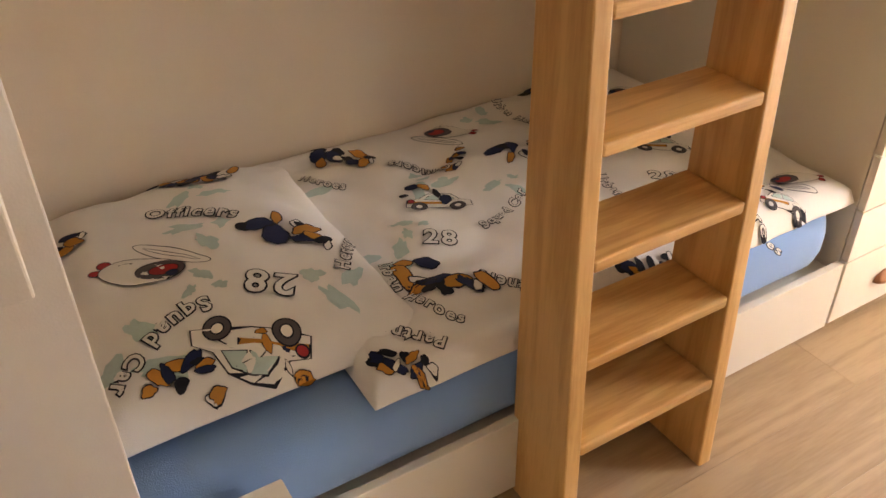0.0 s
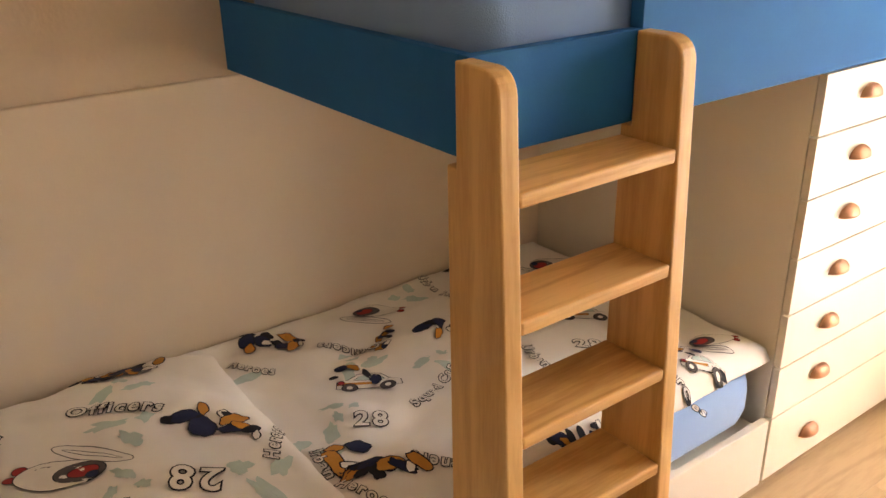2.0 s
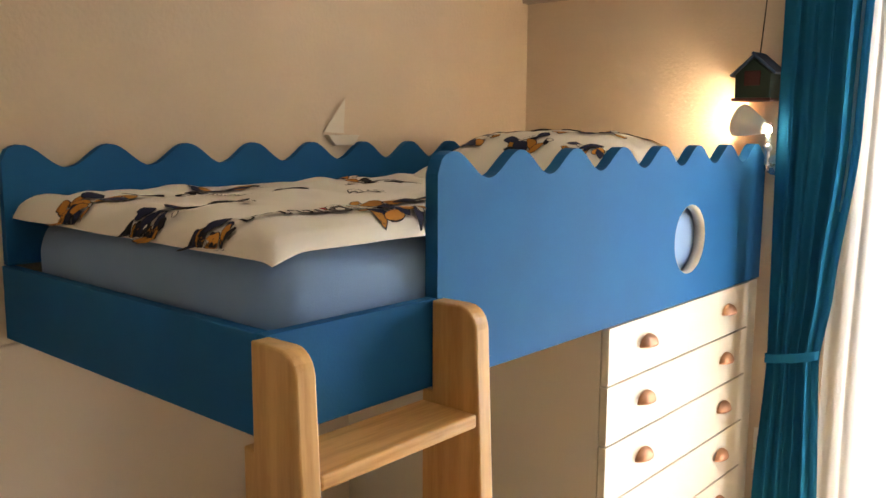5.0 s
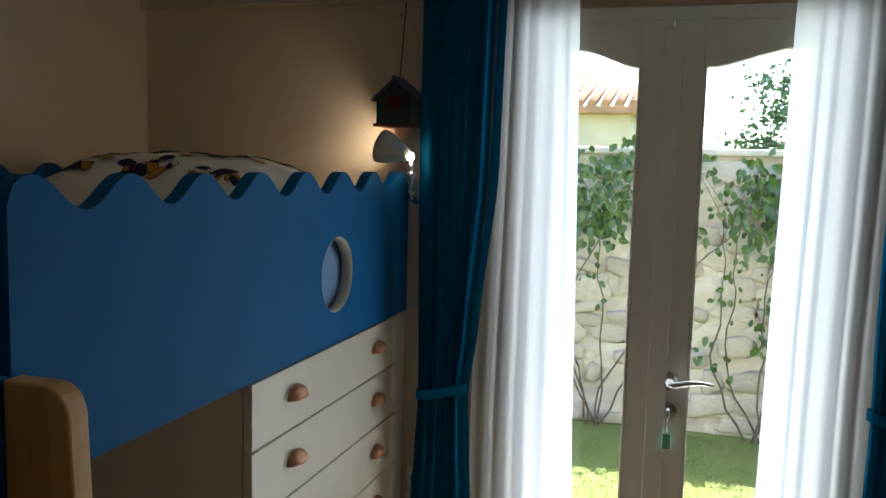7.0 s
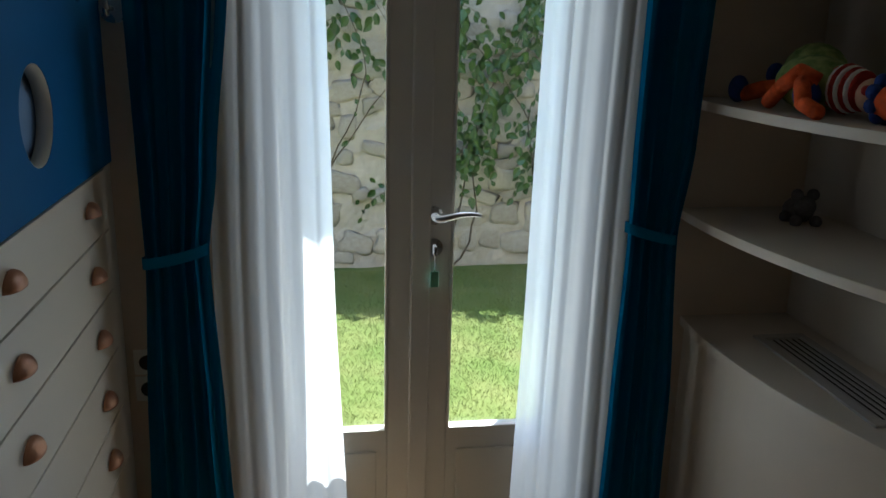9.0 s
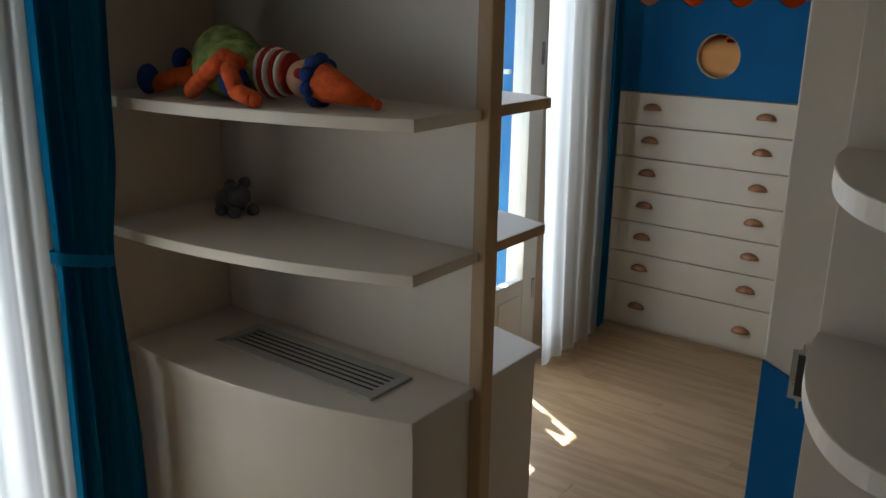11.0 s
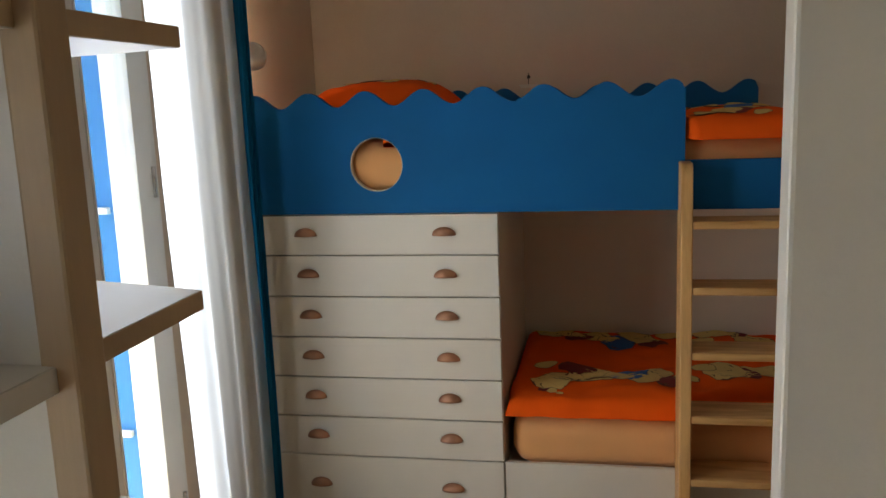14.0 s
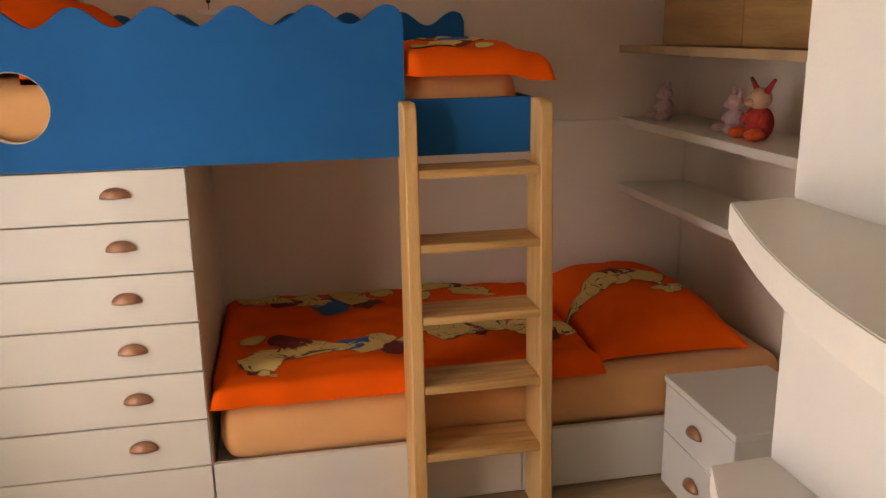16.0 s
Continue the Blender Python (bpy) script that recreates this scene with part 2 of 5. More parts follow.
BLUEPLUSH = node_mat("blue_plush", (0.02, 0.06, 0.28), 0.95, var=0.15, scale=60, bump=0.08, fine=300)
GREENPLUSH = node_mat("green_spotted_plush", (0.10, 0.20, 0.04), 0.95, scale=38, bump=0.08, fine=300, second=(0.42, 0.46, 0.14))
REDSTRIPE = node_mat("red_white_plush", (0.70, 0.07, 0.05), 0.95, scale=45, bump=0.05, fine=300, second=(0.8, 0.74, 0.66), stretch=(0.1, 0.1, 1))
SKINPLUSH = node_mat("tan_plush", (0.62, 0.34, 0.20), 0.95, var=0.1, scale=50, bump=0.05, fine=300)
GREYPLUSH = node_mat("grey_plush", (0.20, 0.19, 0.19), 0.95, var=0.2, scale=60, bump=0.08, fine=300)
PINKPLUSH = node_mat("pink_plush", (0.78, 0.48, 0.44), 0.95, var=0.15, scale=60, bump=0.08, fine=300)
REDPLUSH = node_mat("red_plush", (0.52, 0.035, 0.02), 0.95, var=0.15, scale=60, bump=0.08, fine=300)
BIRDGREEN = node_mat("dark_green_wood_paint", (0.012, 0.045, 0.03), 0.5, var=0.1)
BIRDRED = node_mat("dark_red_wood_paint", (0.07, 0.012, 0.012), 0.5, var=0.1)
BIRDBLUE = node_mat("slate_blue_wood_paint", (0.03, 0.07, 0.15), 0.5, var=0.1)
LAMPWHITE = node_mat("ivory_lamp_metal", (0.70, 0.66, 0.58), 0.35, var=0.03)
PLASTIC = node_mat("white_plastic", (0.8, 0.77, 0.70), 0.3, var=0.02)

# ---- building helpers ----
BASE = {}


def thing(name, at, label, category, group="", kind=""):
    ob = new(name)
    ob.empty_display_size = 0.05
    ob.location = at
    BASE[ob.name] = Vector(at)
    return tagged(ob, label, category, group, kind)


def part(name, bm, material, parent=None, label="", smooth=False):
    bmesh.ops.recalc_face_normals(bm, faces=bm.faces)
    base = BASE[parent.name] if parent else Vector((0, 0, 0))
    bmesh.ops.translate(bm, vec=-base, verts=bm.verts)
    me = bpy.data.meshes.new(name)
    bm.to_mesh(me)
    bm.free()
    for m in material if isinstance(material, (list, tuple)) else (material,):
        me.materials.append(m)
    if smooth:
        me.polygons.foreach_set("use_smooth", [True] * len(me.polygons))
    ob = new(name, me)
    BASE[ob.name] = base
    if parent:
        ob.parent = parent
    return tagged(ob, label)


def setting(name, bm, material, label, category, smooth=False):
    return tagged(part(name, bm, material, None, "", smooth), label, category, "", "structure")


def put_box(bm, x0, x1, y0, y1, z0, z1, bev=0.0, seg=2):
    x0, x1 = min(x0, x1), max(x0, x1)
    y0, y1 = min(y0, y1), max(y0, y1)
    v = [bm.verts.new((x, y, z)) for x in (x0, x1) for y in (y0, y1) for z in (z0, z1)]
    fs = [bm.faces.new([v[i] for i in q]) for q in ((0, 1, 3, 2), (4, 6, 7, 5), (0, 4, 5, 1), (2, 3, 7, 6), (0, 2, 6, 4), (1, 5, 7, 3))]
    if bev:
        es = list({e for f in fs for e in f.edges})
        bmesh.ops.bevel(bm, geom=es, offset=bev, segments=seg, affect="EDGES", profile=0.5)
    return bm


def box(x0, x1, y0, y1, z0, z1, bev=0.0, seg=2):
    return put_box(bmesh.new(), x0, x1, y0, y1, z0, z1, bev, seg)


def prism(points, z0, z1, bev=0.0):
    """An upright solid over an outline in plan."""
    bm = bmesh.new()
    lo = [bm.verts.new((x, y, z0)) for x, y in points]
    hi = [bm.verts.new((x, y, z1)) for x, y in points]
    n = len(points)
    bm.faces.new(lo)
    top = bm.faces.new(hi)
    for i in range(n):
        bm.faces.new((lo[i], lo[(i + 1) % n], hi[(i + 1) % n], hi[i]))
    bmesh.ops.recalc_face_normals(bm, faces=bm.faces)
    if bev:
        bmesh.ops.bevel(bm, geom=list(top.edges), offset=bev, segments=2, affect="EDGES", profile=0.5)
    return bm


def slab(points, flat, a0, a1, bev=0.0):
    """A board whose outline lies in an upright plane: points (u, z), thick from a0 to a1 across axis flat (0: x, 1: y)."""
    bm = bmesh.new()
    mk = (lambda u, z, a: (a, u, z)) if flat == 0 else (lambda u, z, a: (u, a, z))
    lo = [bm.verts.new(mk(u, z, a0)) for u, z in points]
    hi = [bm.verts.new(mk(u, z, a1)) for u, z in points]
    n = len(points)
    f = [bm.faces.new(lo), bm.faces.new(hi)]
    for i in range(n):
        bm.faces.new((lo[i], lo[(i + 1) % n], hi[(i + 1) % n], hi[i]))
    bmesh.ops.recalc_face_normals(bm, faces=bm.faces)
    if bev:
        bmesh.ops.bevel(bm, geom=[e for q in f for e in q.edges], offset=bev, segments=2, affect="EDGES", profile=0.5)
    return bm


def put_ball(bm, c, r, seg=14, rings=9, turn=None, mat=0):
    m = Matrix.Translation(c) @ (turn or Matrix()) @ Matrix.Diagonal((*(r if isinstance(r, (tuple, list)) else (r, r, r)), 1))
    out = bmesh.ops.create_uvsphere(bm, u_segments=seg, v_segments=rings, radius=1, matrix=m)
    for f in {f for v in out["verts"] for f in v.link_faces}:
        f.material_index = mat
        f.smooth = True
    return out["verts"]


def put_rod(bm, a, b, r0, r1=None, seg=10, mat=0):
    a, b = Vector(a), Vector(b)
    d = b - a
    m = Matrix.Translation((a + b) / 2) @ d.to_track_quat("Z", "Y").to_matrix().to_4x4()
    out = bmesh.ops.create_cone(bm, cap_ends=True, segments=seg, radius1=r0, radius2=r0 if r1 is None else r1, depth=d.length, matrix=m)
    for f in {f for v in out["verts"] for f in v.link_faces}:
        f.material_index = mat
        f.smooth = len(f.verts) == 4
    return out["verts"]


def edge_band(points, z0, z1, parent, material):
    """A thin lipping glued along a board's open edge, given as plan points in order."""
    bm = bmesh.new()
    last = None
    n = len(points)
    for i, (x, y) in enumerate(points):
        a, b = points[max(0, i - 1)], points[min(n - 1, i + 1)]
        t = Vector((b[0] - a[0], b[1] - a[1])).normalized()
        o = Vector((x, y)) + Vector((t.y, -t.x)) * 0.0018
        q = Vector((x, y)) - Vector((t.y, -t.x)) * 0.0018
        row = [bm.verts.new((q.x, q.y, z0)), bm.verts.new((o.x, o.y, z0)), bm.verts.new((o.x, o.y, z1)), bm.verts.new((q.x, q.y, z1))]
        if last:
            for k in range(4):
                bm.faces.new((last[k], last[(k + 1) % 4], row[(k + 1) % 4], row[k]))
        else:
            bm.faces.new(row)
        last = row
    bm.faces.new(last)
    return part("edge_band", bm, material, parent, "pale lipping along the edge")


def shelf_thing(outline, front, z, thick, board, lip, label, group):
    sh = thing("shelf", (sum(p[0] for p in outline) / len(outline), sum(p[1] for p in outline) / len(outline), z - thick), label, "shelf", group)
    part("board", prism(outline, z - thick, z), board, sh)
    edge_band(front, z - thick + 0.001, z - 0.001, sh, lip)
    return sh


# ---- the plan ----
WIDE = 6.063           # from the west wall to the east wall
BED, CHEST, BUNK = 0.97, 0.96, 1.974
CEIL = 2.5
PART_X = 2.86          # middle of the partition between the two halves


def wall_boxes(name, boxes, material, label):
    bm = bmesh.new()
    for b in boxes:
        put_box(bm, *b)
    return setting(name, bm, material, label, "wall")


wall_boxes("wall_west", [(-0.2, 0.025, -4.3, 0.3, -0.05, CEIL)], PLASTER, "cream plastered wall behind the bunk bed")
wall_boxes("wall_east", [(WIDE - 0.025, WIDE + 0.2, -4.3, 0.3, -0.05, CEIL)], PLASTER, "cream plastered wall behind the bunk bed")
DOORS = ((1.333, 2.215), (3.62, 4.49))
TOP = 2.06
wall_boxes("wall_north", [(0, DOORS[0][0], 0, 0.4, -0.05, CEIL), (DOORS[0][1], DOORS[1][0], 0, 0.4, -0.05, CEIL), (DOORS[1][1], WIDE, 0, 0.4, -0.05, CEIL),
                          (DOORS[0][0], DOORS[0][1], 0, 0.4, TOP, CEIL), (DOORS[1][0], DOORS[1][1], 0, 0.4, TOP, CEIL)], PLASTER, "cream plastered outer wall with two door openings")
wall_boxes("wall_south", [(0, WIDE, -4.3, -4.1, -0.05, CEIL)], PLASTER, "plain cream wall at the far end")
wall_boxes("wall_niche_west", [(0, 0.96, -4.1, -2.95, -0.05, CEIL)], PLASTER, "cream wall closing the bed niche")
wall_boxes("wall_niche_east", [(4.6, WIDE, -4.1, -2.95, -0.05, CEIL)], PLASTER, "cream wall closing the bed niche")
setting("ceiling", box(-0.2, WIDE + 0.2, -4.3, 0.3, CEIL, CEIL + 0.15), CEILING, "plain white painted ceiling", "ceiling")
setting("panelling_west", box(0.02, 0.040, -2.95, -0.0, 0, 1.142, 0.004), PANEL, "pale smooth wall panelling with a ledge on top", "panelling")
setting("panelling_east", box(WIDE - 0.040, WIDE - 0.02, -2.95, -0.0, 0, 1.142, 0.004), PANEL, "pale smooth wall panelling with a ledge on top", "panelling")


def beam(x0, x1, name):
    bm = bmesh.new()
    n = 40
    for i in range(n + 1):
        x = x0 + (x1 - x0) * i / n
        w = 0.006 * noise.noise((x * 3, 1, 0))
        ring = [(-0.035 + w, 2.10 + 0.006 * noise.noise((x * 4, 5, 0))), (-0.045 + w, 2.2), (-0.035, 2.33), (0.0, 2.33), (0.0, 2.10)]
        vs = [bm.verts.new((x, y, z)) for y, z in ring]
        if i:
            for k in range(5):
                bm.faces.new((last[k], last[(k + 1) % 5], vs[(k + 1) % 5], vs[k]))
        else:
            bm.faces.new(vs)
        last = vs
    bm.faces.new(last)
    ob = setting(name, bm, BEAMWOOD, "rough whitewashed timber beam with drying cracks", "beam")
    for k, (z, a, b) in enumerate(((2.235, 0.05, 0.62), (2.265, 0.35, 0.95), (2.19, 0.0, 0.16), (2.28, 0.7, 1.2))):
        cb = bmesh.new()
        prev = None
        for i in range(19):
            u = i / 18
            x = x0 + a + (b - a) * u
            zz = z + 0.03 * u + 0.008 * noise.noise((x * 9, k, 0))
            h = 0.0035 * math.sin(math.pi * u) + 0.0004
            row = [cb.verts.new((x, -0.0465, zz - h)), cb.verts.new((x, -0.0465, zz + h)), cb.verts.new((x, -0.036, zz))]
            if prev:
                for q in range(3):
                    cb.faces.new((prev[q], prev[(q + 1) % 3], row[(q + 1) % 3], row[q]))
            prev = row
        part("crack", cb, DARKGAP, ob)
    return ob


beam(0.0, 2.83, "beam_1")
beam(2.89, WIDE, "beam_2")


# ---- bunk bed, chest and ladder: the two halves mirror each other ----
def wave_top(y, first=1.543):
    return 1.560 + 0.0265 * math.cos(2 * math.pi * (y + first) / 0.2085)


def wave_board(x0, x1, south, base, hole=None, first=1.543):
    """A board with a scalloped top from the window wall to its rounded south end, and a porthole."""
    ys = [-0.002 + (south + 0.002) * i / 150 for i in range(151)]
    if hole:
        hy, hz, hr = hole
        ys = sorted({y for y in ys if abs(y - hy) > hr + 0.004} | {hy + hr * math.cos(math.pi * i / 28) for i in range(29)}, reverse=True)
    bm = bmesh.new()
    def top(y):
        d = y - south
        z = wave_top(y, first)
        return z - (0.02 - math.sqrt(max(0, 0.0004 - (0.02 - d) ** 2))) if d < 0.02 else z
    def v(y, z, x):
        return bm.verts.new((x, y, z))
    for a, b in zip(ys, ys[1:]):
        spans = [(base, base, top(a), top(b))]
        if hole and abs((a + b) / 2 - hy) < hr:
            ha, hb = (math.sqrt(max(0, hr * hr - (y - hy) ** 2)) for y in (a, b))
            spans = [(base, base, hz - ha, hz - hb), (hz + ha, hz + hb, top(a), top(b))]
        for la, lb, ta, tb in spans:
            for x in (x0, x1):
                bm.faces.new((v(a, la, x), v(b, lb, x), v(b, tb, x), v(a, ta, x)))
            bm.faces.new((v(a, ta, x0), v(b, tb, x0), v(b, tb, x1), v(a, ta, x1)))
            bm.faces.new((v(a, la, x0), v(b, lb, x0), v(b, lb, x1), v(a, la, x1)))
    for y in (ys[0], ys[-1]):
        bm.faces.new((v(y, base, x0), v(y, top(y), x0), v(y, top(y), x1), v(y, base, x1)))
    bmesh.ops.remove_doubles(bm, verts=bm.verts, dist=0.0004)
    bmesh.ops.dissolve_degenerate(bm, edges=bm.edges, dist=0.0003)
    return bm


def side(mirror):
    return (lambda x: WIDE - x) if mirror else (lambda x: x)


def cup_handle(X, y, z, s):
    bm = bmesh.new()
    put_ball(bm, (0, 0, 0), (0.024, 0.043, 0.030), 20, 14)
    gone = [v for v in bm.verts if v.co.x < -0.002 or v.co.z < -0.001]
    bmesh.ops.delete(bm, geom=gone, context="VERTS")
    edge = bmesh.ops.extrude_edge_only(bm, edges=[e for e in bm.edges if e.is_boundary])
    for v in edge["geom"]:
        if isinstance(v, bmesh.types.BMVert):
            v.co *= 0.86
            v.co.x = max(v.co.x, 0)
    for v in bm.verts:
        v.co = (X(BED + 0.004 + v.co.x), y + v.co.y, z - 0.014 + v.co.z)
    return bm


def bunk(mirror, mattress_mat, tone):
    X = side(mirror)
    bed = thing("bunk_bed", (X(0.5), -1.0, 1.155), "blue painted upper bunk with wavy guard board and porthole", "bed", "bunk beds")
    part("front_board", wave_board(X(0.94), X(BED), -1.588, 1.155, (-0.532, 1.329, 0.096)), BLUE, bed, "blue guard board with waves and a porthole")
    rim = bmesh.new()
    rings = []
    for x, r in ((0.9385, 0.0955), (0.9385, 0.0930), (BED - 0.001, 0.0935), (BED - 0.001, 0.0955)):
        rings.append([rim.verts.new((X(x), -0.532 + r * math.cos(a), 1.329 + r * math.sin(a))) for a in [2 * math.pi * k / 48 for k in range(48)]])
    for a, b in zip(rings, rings[1:] + rings[:1]):
        for k in range(48):
            rim.faces.new((a[k], b[k], b[(k + 1) % 48], a[(k + 1) % 48]))
    part("porthole_rim", rim, WHITE, bed, "pale ring lining the porthole", True)
    part("low_board", box(X(0.945), X(BED - 0.001), -1.589, -BUNK, 1.155, 1.32, 0.002), BLUE, bed)
    part("end_board", box(X(0.02), X(0.944), -BUNK, -BUNK + 0.025, 1.155, 1.32, 0.002), BLUE, bed)
    part("back_board", wave_board(X(0.02), X(0.046), -BUNK + 0.004, 1.322, None, 1.5115), BLUE, bed, "blue back board with a wavy top")
    part("bed_base", box(X(0.02), X(0.938), -0.004, -BUNK + 0.03, 1.162, 1.20), WHITE, bed, "white board under the mattress")

    chest = thing("chest_of_drawers", (X(0.5), -0.5, 0), "tall white seven-drawer chest under the bunk, copper cup pulls", "chest of drawers", "drawer chests")
    part("body", box(X(0.02), X(0.948), -0.012, -CHEST, 0.0, 1.154), WHITE, chest)
    part("filler_strip", box(X(0.949), X(0.965), -0.002, -0.073, 0.02, 1.15), WHITE, chest)
    zs = [0.022, 0.228, 0.383, 0.539, 0.694, 0.849, 1.003, 1.152]
    for a, b in zip(zs, zs[1:]):
        front = part("drawer", box(X(0.950), X(BED), -0.078, -CHEST + 0.002, a + 0.0025, b - 0.0025, 0.0015), WHITE, chest)
        for y in (-0.253, -0.767):
            part("handle", cup_handle(X, y, (a + b) / 2 + 0.012 - (0.014 if a < 0.1 else 0), 1), COPPER, front, "copper half-moon cup pull", True)

    base = thing("lower_bed", (X(0.5), -1.95, 0), "white low bed base under the blue bunk", "bed", "lower beds")
    for y0, y1 in ((-CHEST - 0.004, -1.95), (-1.954, -2.94)):
        part("front_panel", box(X(0.945), X(BED - 0.003), y0, y1, 0.015, 0.226, 0.002), WHITE, base)
    part("bed_base", box(X(0.02), X(0.944), -CHEST - 0.004, -2.945, 0.0, 0.19), WHITE, base)

    lad = thing("ladder", (X(1.05), -1.78, 0), "oiled oak ladder with five flat steps leaning on the bunk", "ladder", "ladders")
    def front(z):
        return BED + 0.163 - 0.0455 * z
    for y in (-1.567, -1.965):
        prof = [(X(BED - 0.022), 0.0), (X(front(0)), 0.0), (X(front(1.278)), 1.278)]
        prof += [(X(front(1.3) - 0.04 + 0.04 * math.cos(a)), 1.278 + 0.04 * math.sin(a)) for a in [math.pi / 2 * k / 6 for k in range(1, 7)]]
        prof += [(X(BED + 0.002), 1.318), (X(BED + 0.002), 1.151), (X(BED - 0.022), 1.151)]
        part("stringer", slab(prof, 1, y, y - 0.038, 0.004), OAK_Z, lad)
    for z in (0.262, 0.480, 0.697, 0.914, 1.130):
        part("step", box(X(BED - 0.02), X(front(z) - 0.001), -1.6055, -1.9645, z - 0.026, z, 0.005), OAK_Y, lad)
    return X


WEST = bunk(False, SHEET_BLUE, 0)
EAST = bunk(True, SHEET_PEACH, 1)


# ---- bedding ----
def smoothstep(a):
    a = max(0.0, min(1.0, a))
    return a * a * (3 - 2 * a)


def mattress(X, y0, y1, z0, z1, material, label):
    bm = box(X(0.065), X(0.936), y0, y1, z0, z1, 0.075, 6)
    for v in bm.verts:
        v.co.z += 0.006 * noise.noise(v.co * 3)
    ob = part("mattress", bm, material, None, label, True)
    return tagged(ob, label, "mattress", "mattresses")


def soft_height(kind, x0, x1, y0, y1, z0, thick, seed, front):
    """The height of a duvet's or a pillow's upper side over the plan."""
    def f(x, y):
        if kind == "pillow":
            u, v = 2 * (x - x0) / (x1 - x0) - 1, 2 * (y - y0) / (y1 - y0) - 1
            h = thick * max(0.0, (1 - abs(u) ** 3.2)) ** 0.5 * max(0.0, (1 - abs(v) ** 3.0)) ** 0.5
            h += (0.012 * noise.noise((x * 7 + seed, y * 7, 0.3)) + 0.005 * noise.noise((x * 22, y * 16 + seed, 4.1))) * min(1, h / 0.04)
            return z0 + h
        d = min(x - x0, x1 - x, y - y0, y1 - y)
        r = 0.05
        h = thick * (math.sqrt(max(0, 1 - (1 - min(1, d / r)) ** 2)))
        w = 0.018 * noise.noise((x * 3.5 + seed, y * 3.5, 0)) + 0.012 * noise.noise((x * 10, y * 8 + seed, 2))
        w += 0.005 * noise.noise((x * 21 + seed, y * 17, 5.0))
        w += 0.0055 * math.sin(26 * x + 9 * y + 5 * noise.noise((x * 4, y * 4, seed)))
        h += w * min(1, d / 0.06)
        e = (x - front[0]) * front[1]
        drop = 0.02 * smoothstep(e / 0.10) if e > 0 else 0.0
        if z0 > 1 and y < -1.88:
            drop += 0.02 * smoothstep((-1.88 - y) / 0.1)
        return z0 + h - drop
    return f


def soft_thing(name, kind, X, x0, x1, y0, y1, z0, thick, material, label, category, group, seed, nx=54, ny=80):
    a, b = sorted((X(x0), X(x1)))
    s = 1 if X(1) > X(0) else -1
    f = soft_height(kind, a, b, y0, y1, z0, thick, seed, (X(0.93), s))
    bm = bmesh.new()
    def outline(u, v):
        if kind == "pillow":
            return u * (1 - 0.055 * (1 - v ** 4)) * (1 + 0.02 * (u * v) ** 8), v * (1 - 0.075 * (1 - u ** 4)) * (1 + 0.03 * (u * v) ** 8)
        return u + 0.016 * noise.noise((v * 7, seed, 1)) * u, v + 0.014 * noise.noise((u * 3, seed, 7)) * v
    top, low = [], []
    for i in range(nx + 1):
        rt, rl = [], []
        for j in range(ny + 1):
            u, v = 2 * i / nx - 1, 2 * j / ny - 1
            u, v = math.sin(u * math.pi / 2) * 0.35 + u * 0.65, math.sin(v * math.pi / 2) * 0.35 + v * 0.65
            px, py = a + (b - a) * (u + 1) / 2, y0 + (y1 - y0) * (v + 1) / 2
            z = f(px, py)
            uu, vv = outline(u, v)
            qx, qy = a + (b - a) * (uu + 1) / 2, y0 + (y1 - y0) * (vv + 1) / 2
            if z0 > 1 and qy > -1.605 and (qx - X(0.93)) * s > 0:
                qx = X(0.93)
            e = (px - X(0.93)) * s
            under = z0 - 0.004 - (0.02 * smoothstep(e / 0.10) if e > 0 and kind != "pillow" else 0)
            if z0 > 1 and py < -1.88:
                under -= 0.02 * smoothstep((-1.88 - py) / 0.1)
            rt.append(bm.verts.new((qx, qy, z)))
            rl.append(bm.verts.new((qx, qy, under if 0 < i < nx and 0 < j < ny else min(z - 0.003, under + 0.004))))
        top.append(rt), low.append(rl)
    for i in range(nx):
        for j in range(ny):
            bm.faces.new((top[i][j], top[i + 1][j], top[i + 1][j + 1], top[i][j + 1]))
            bm.faces.new((low[i][j], low[i][j + 1], low[i + 1][j + 1], low[i + 1][j]))
    for i in range(nx):
        bm.faces.new((top[i][0], low[i][0], low[i + 1][0], top[i + 1][0]))
        bm.faces.new((top[i][ny], top[i + 1][ny], low[i + 1][ny], low[i][ny]))
    for j in range(ny):
        bm.faces.new((top[0][j], top[0][j + 1], low[0][j + 1], low[0][j]))
        bm.faces.new((top[nx][j], low[nx][j], low[nx][j + 1], top[nx][j + 1]))
    ob = part(name, bm, material, None, label, True)
    tagged(ob, label, category, group)

    def surface(x, y):
        """The finished cloth's height, its wavering outline allowed for."""
        u, v = max(-1, min(1, 2 * (x - a) / (b - a) - 1)), max(-1, min(1, 2 * (y - y0) / (y1 - y0) - 1))
        uu, vv = outline(u, v)
        return f(x - (uu - u) * (b - a) / 2, y - (vv - v) * (y1 - y0) / 2)
    return ob, surface


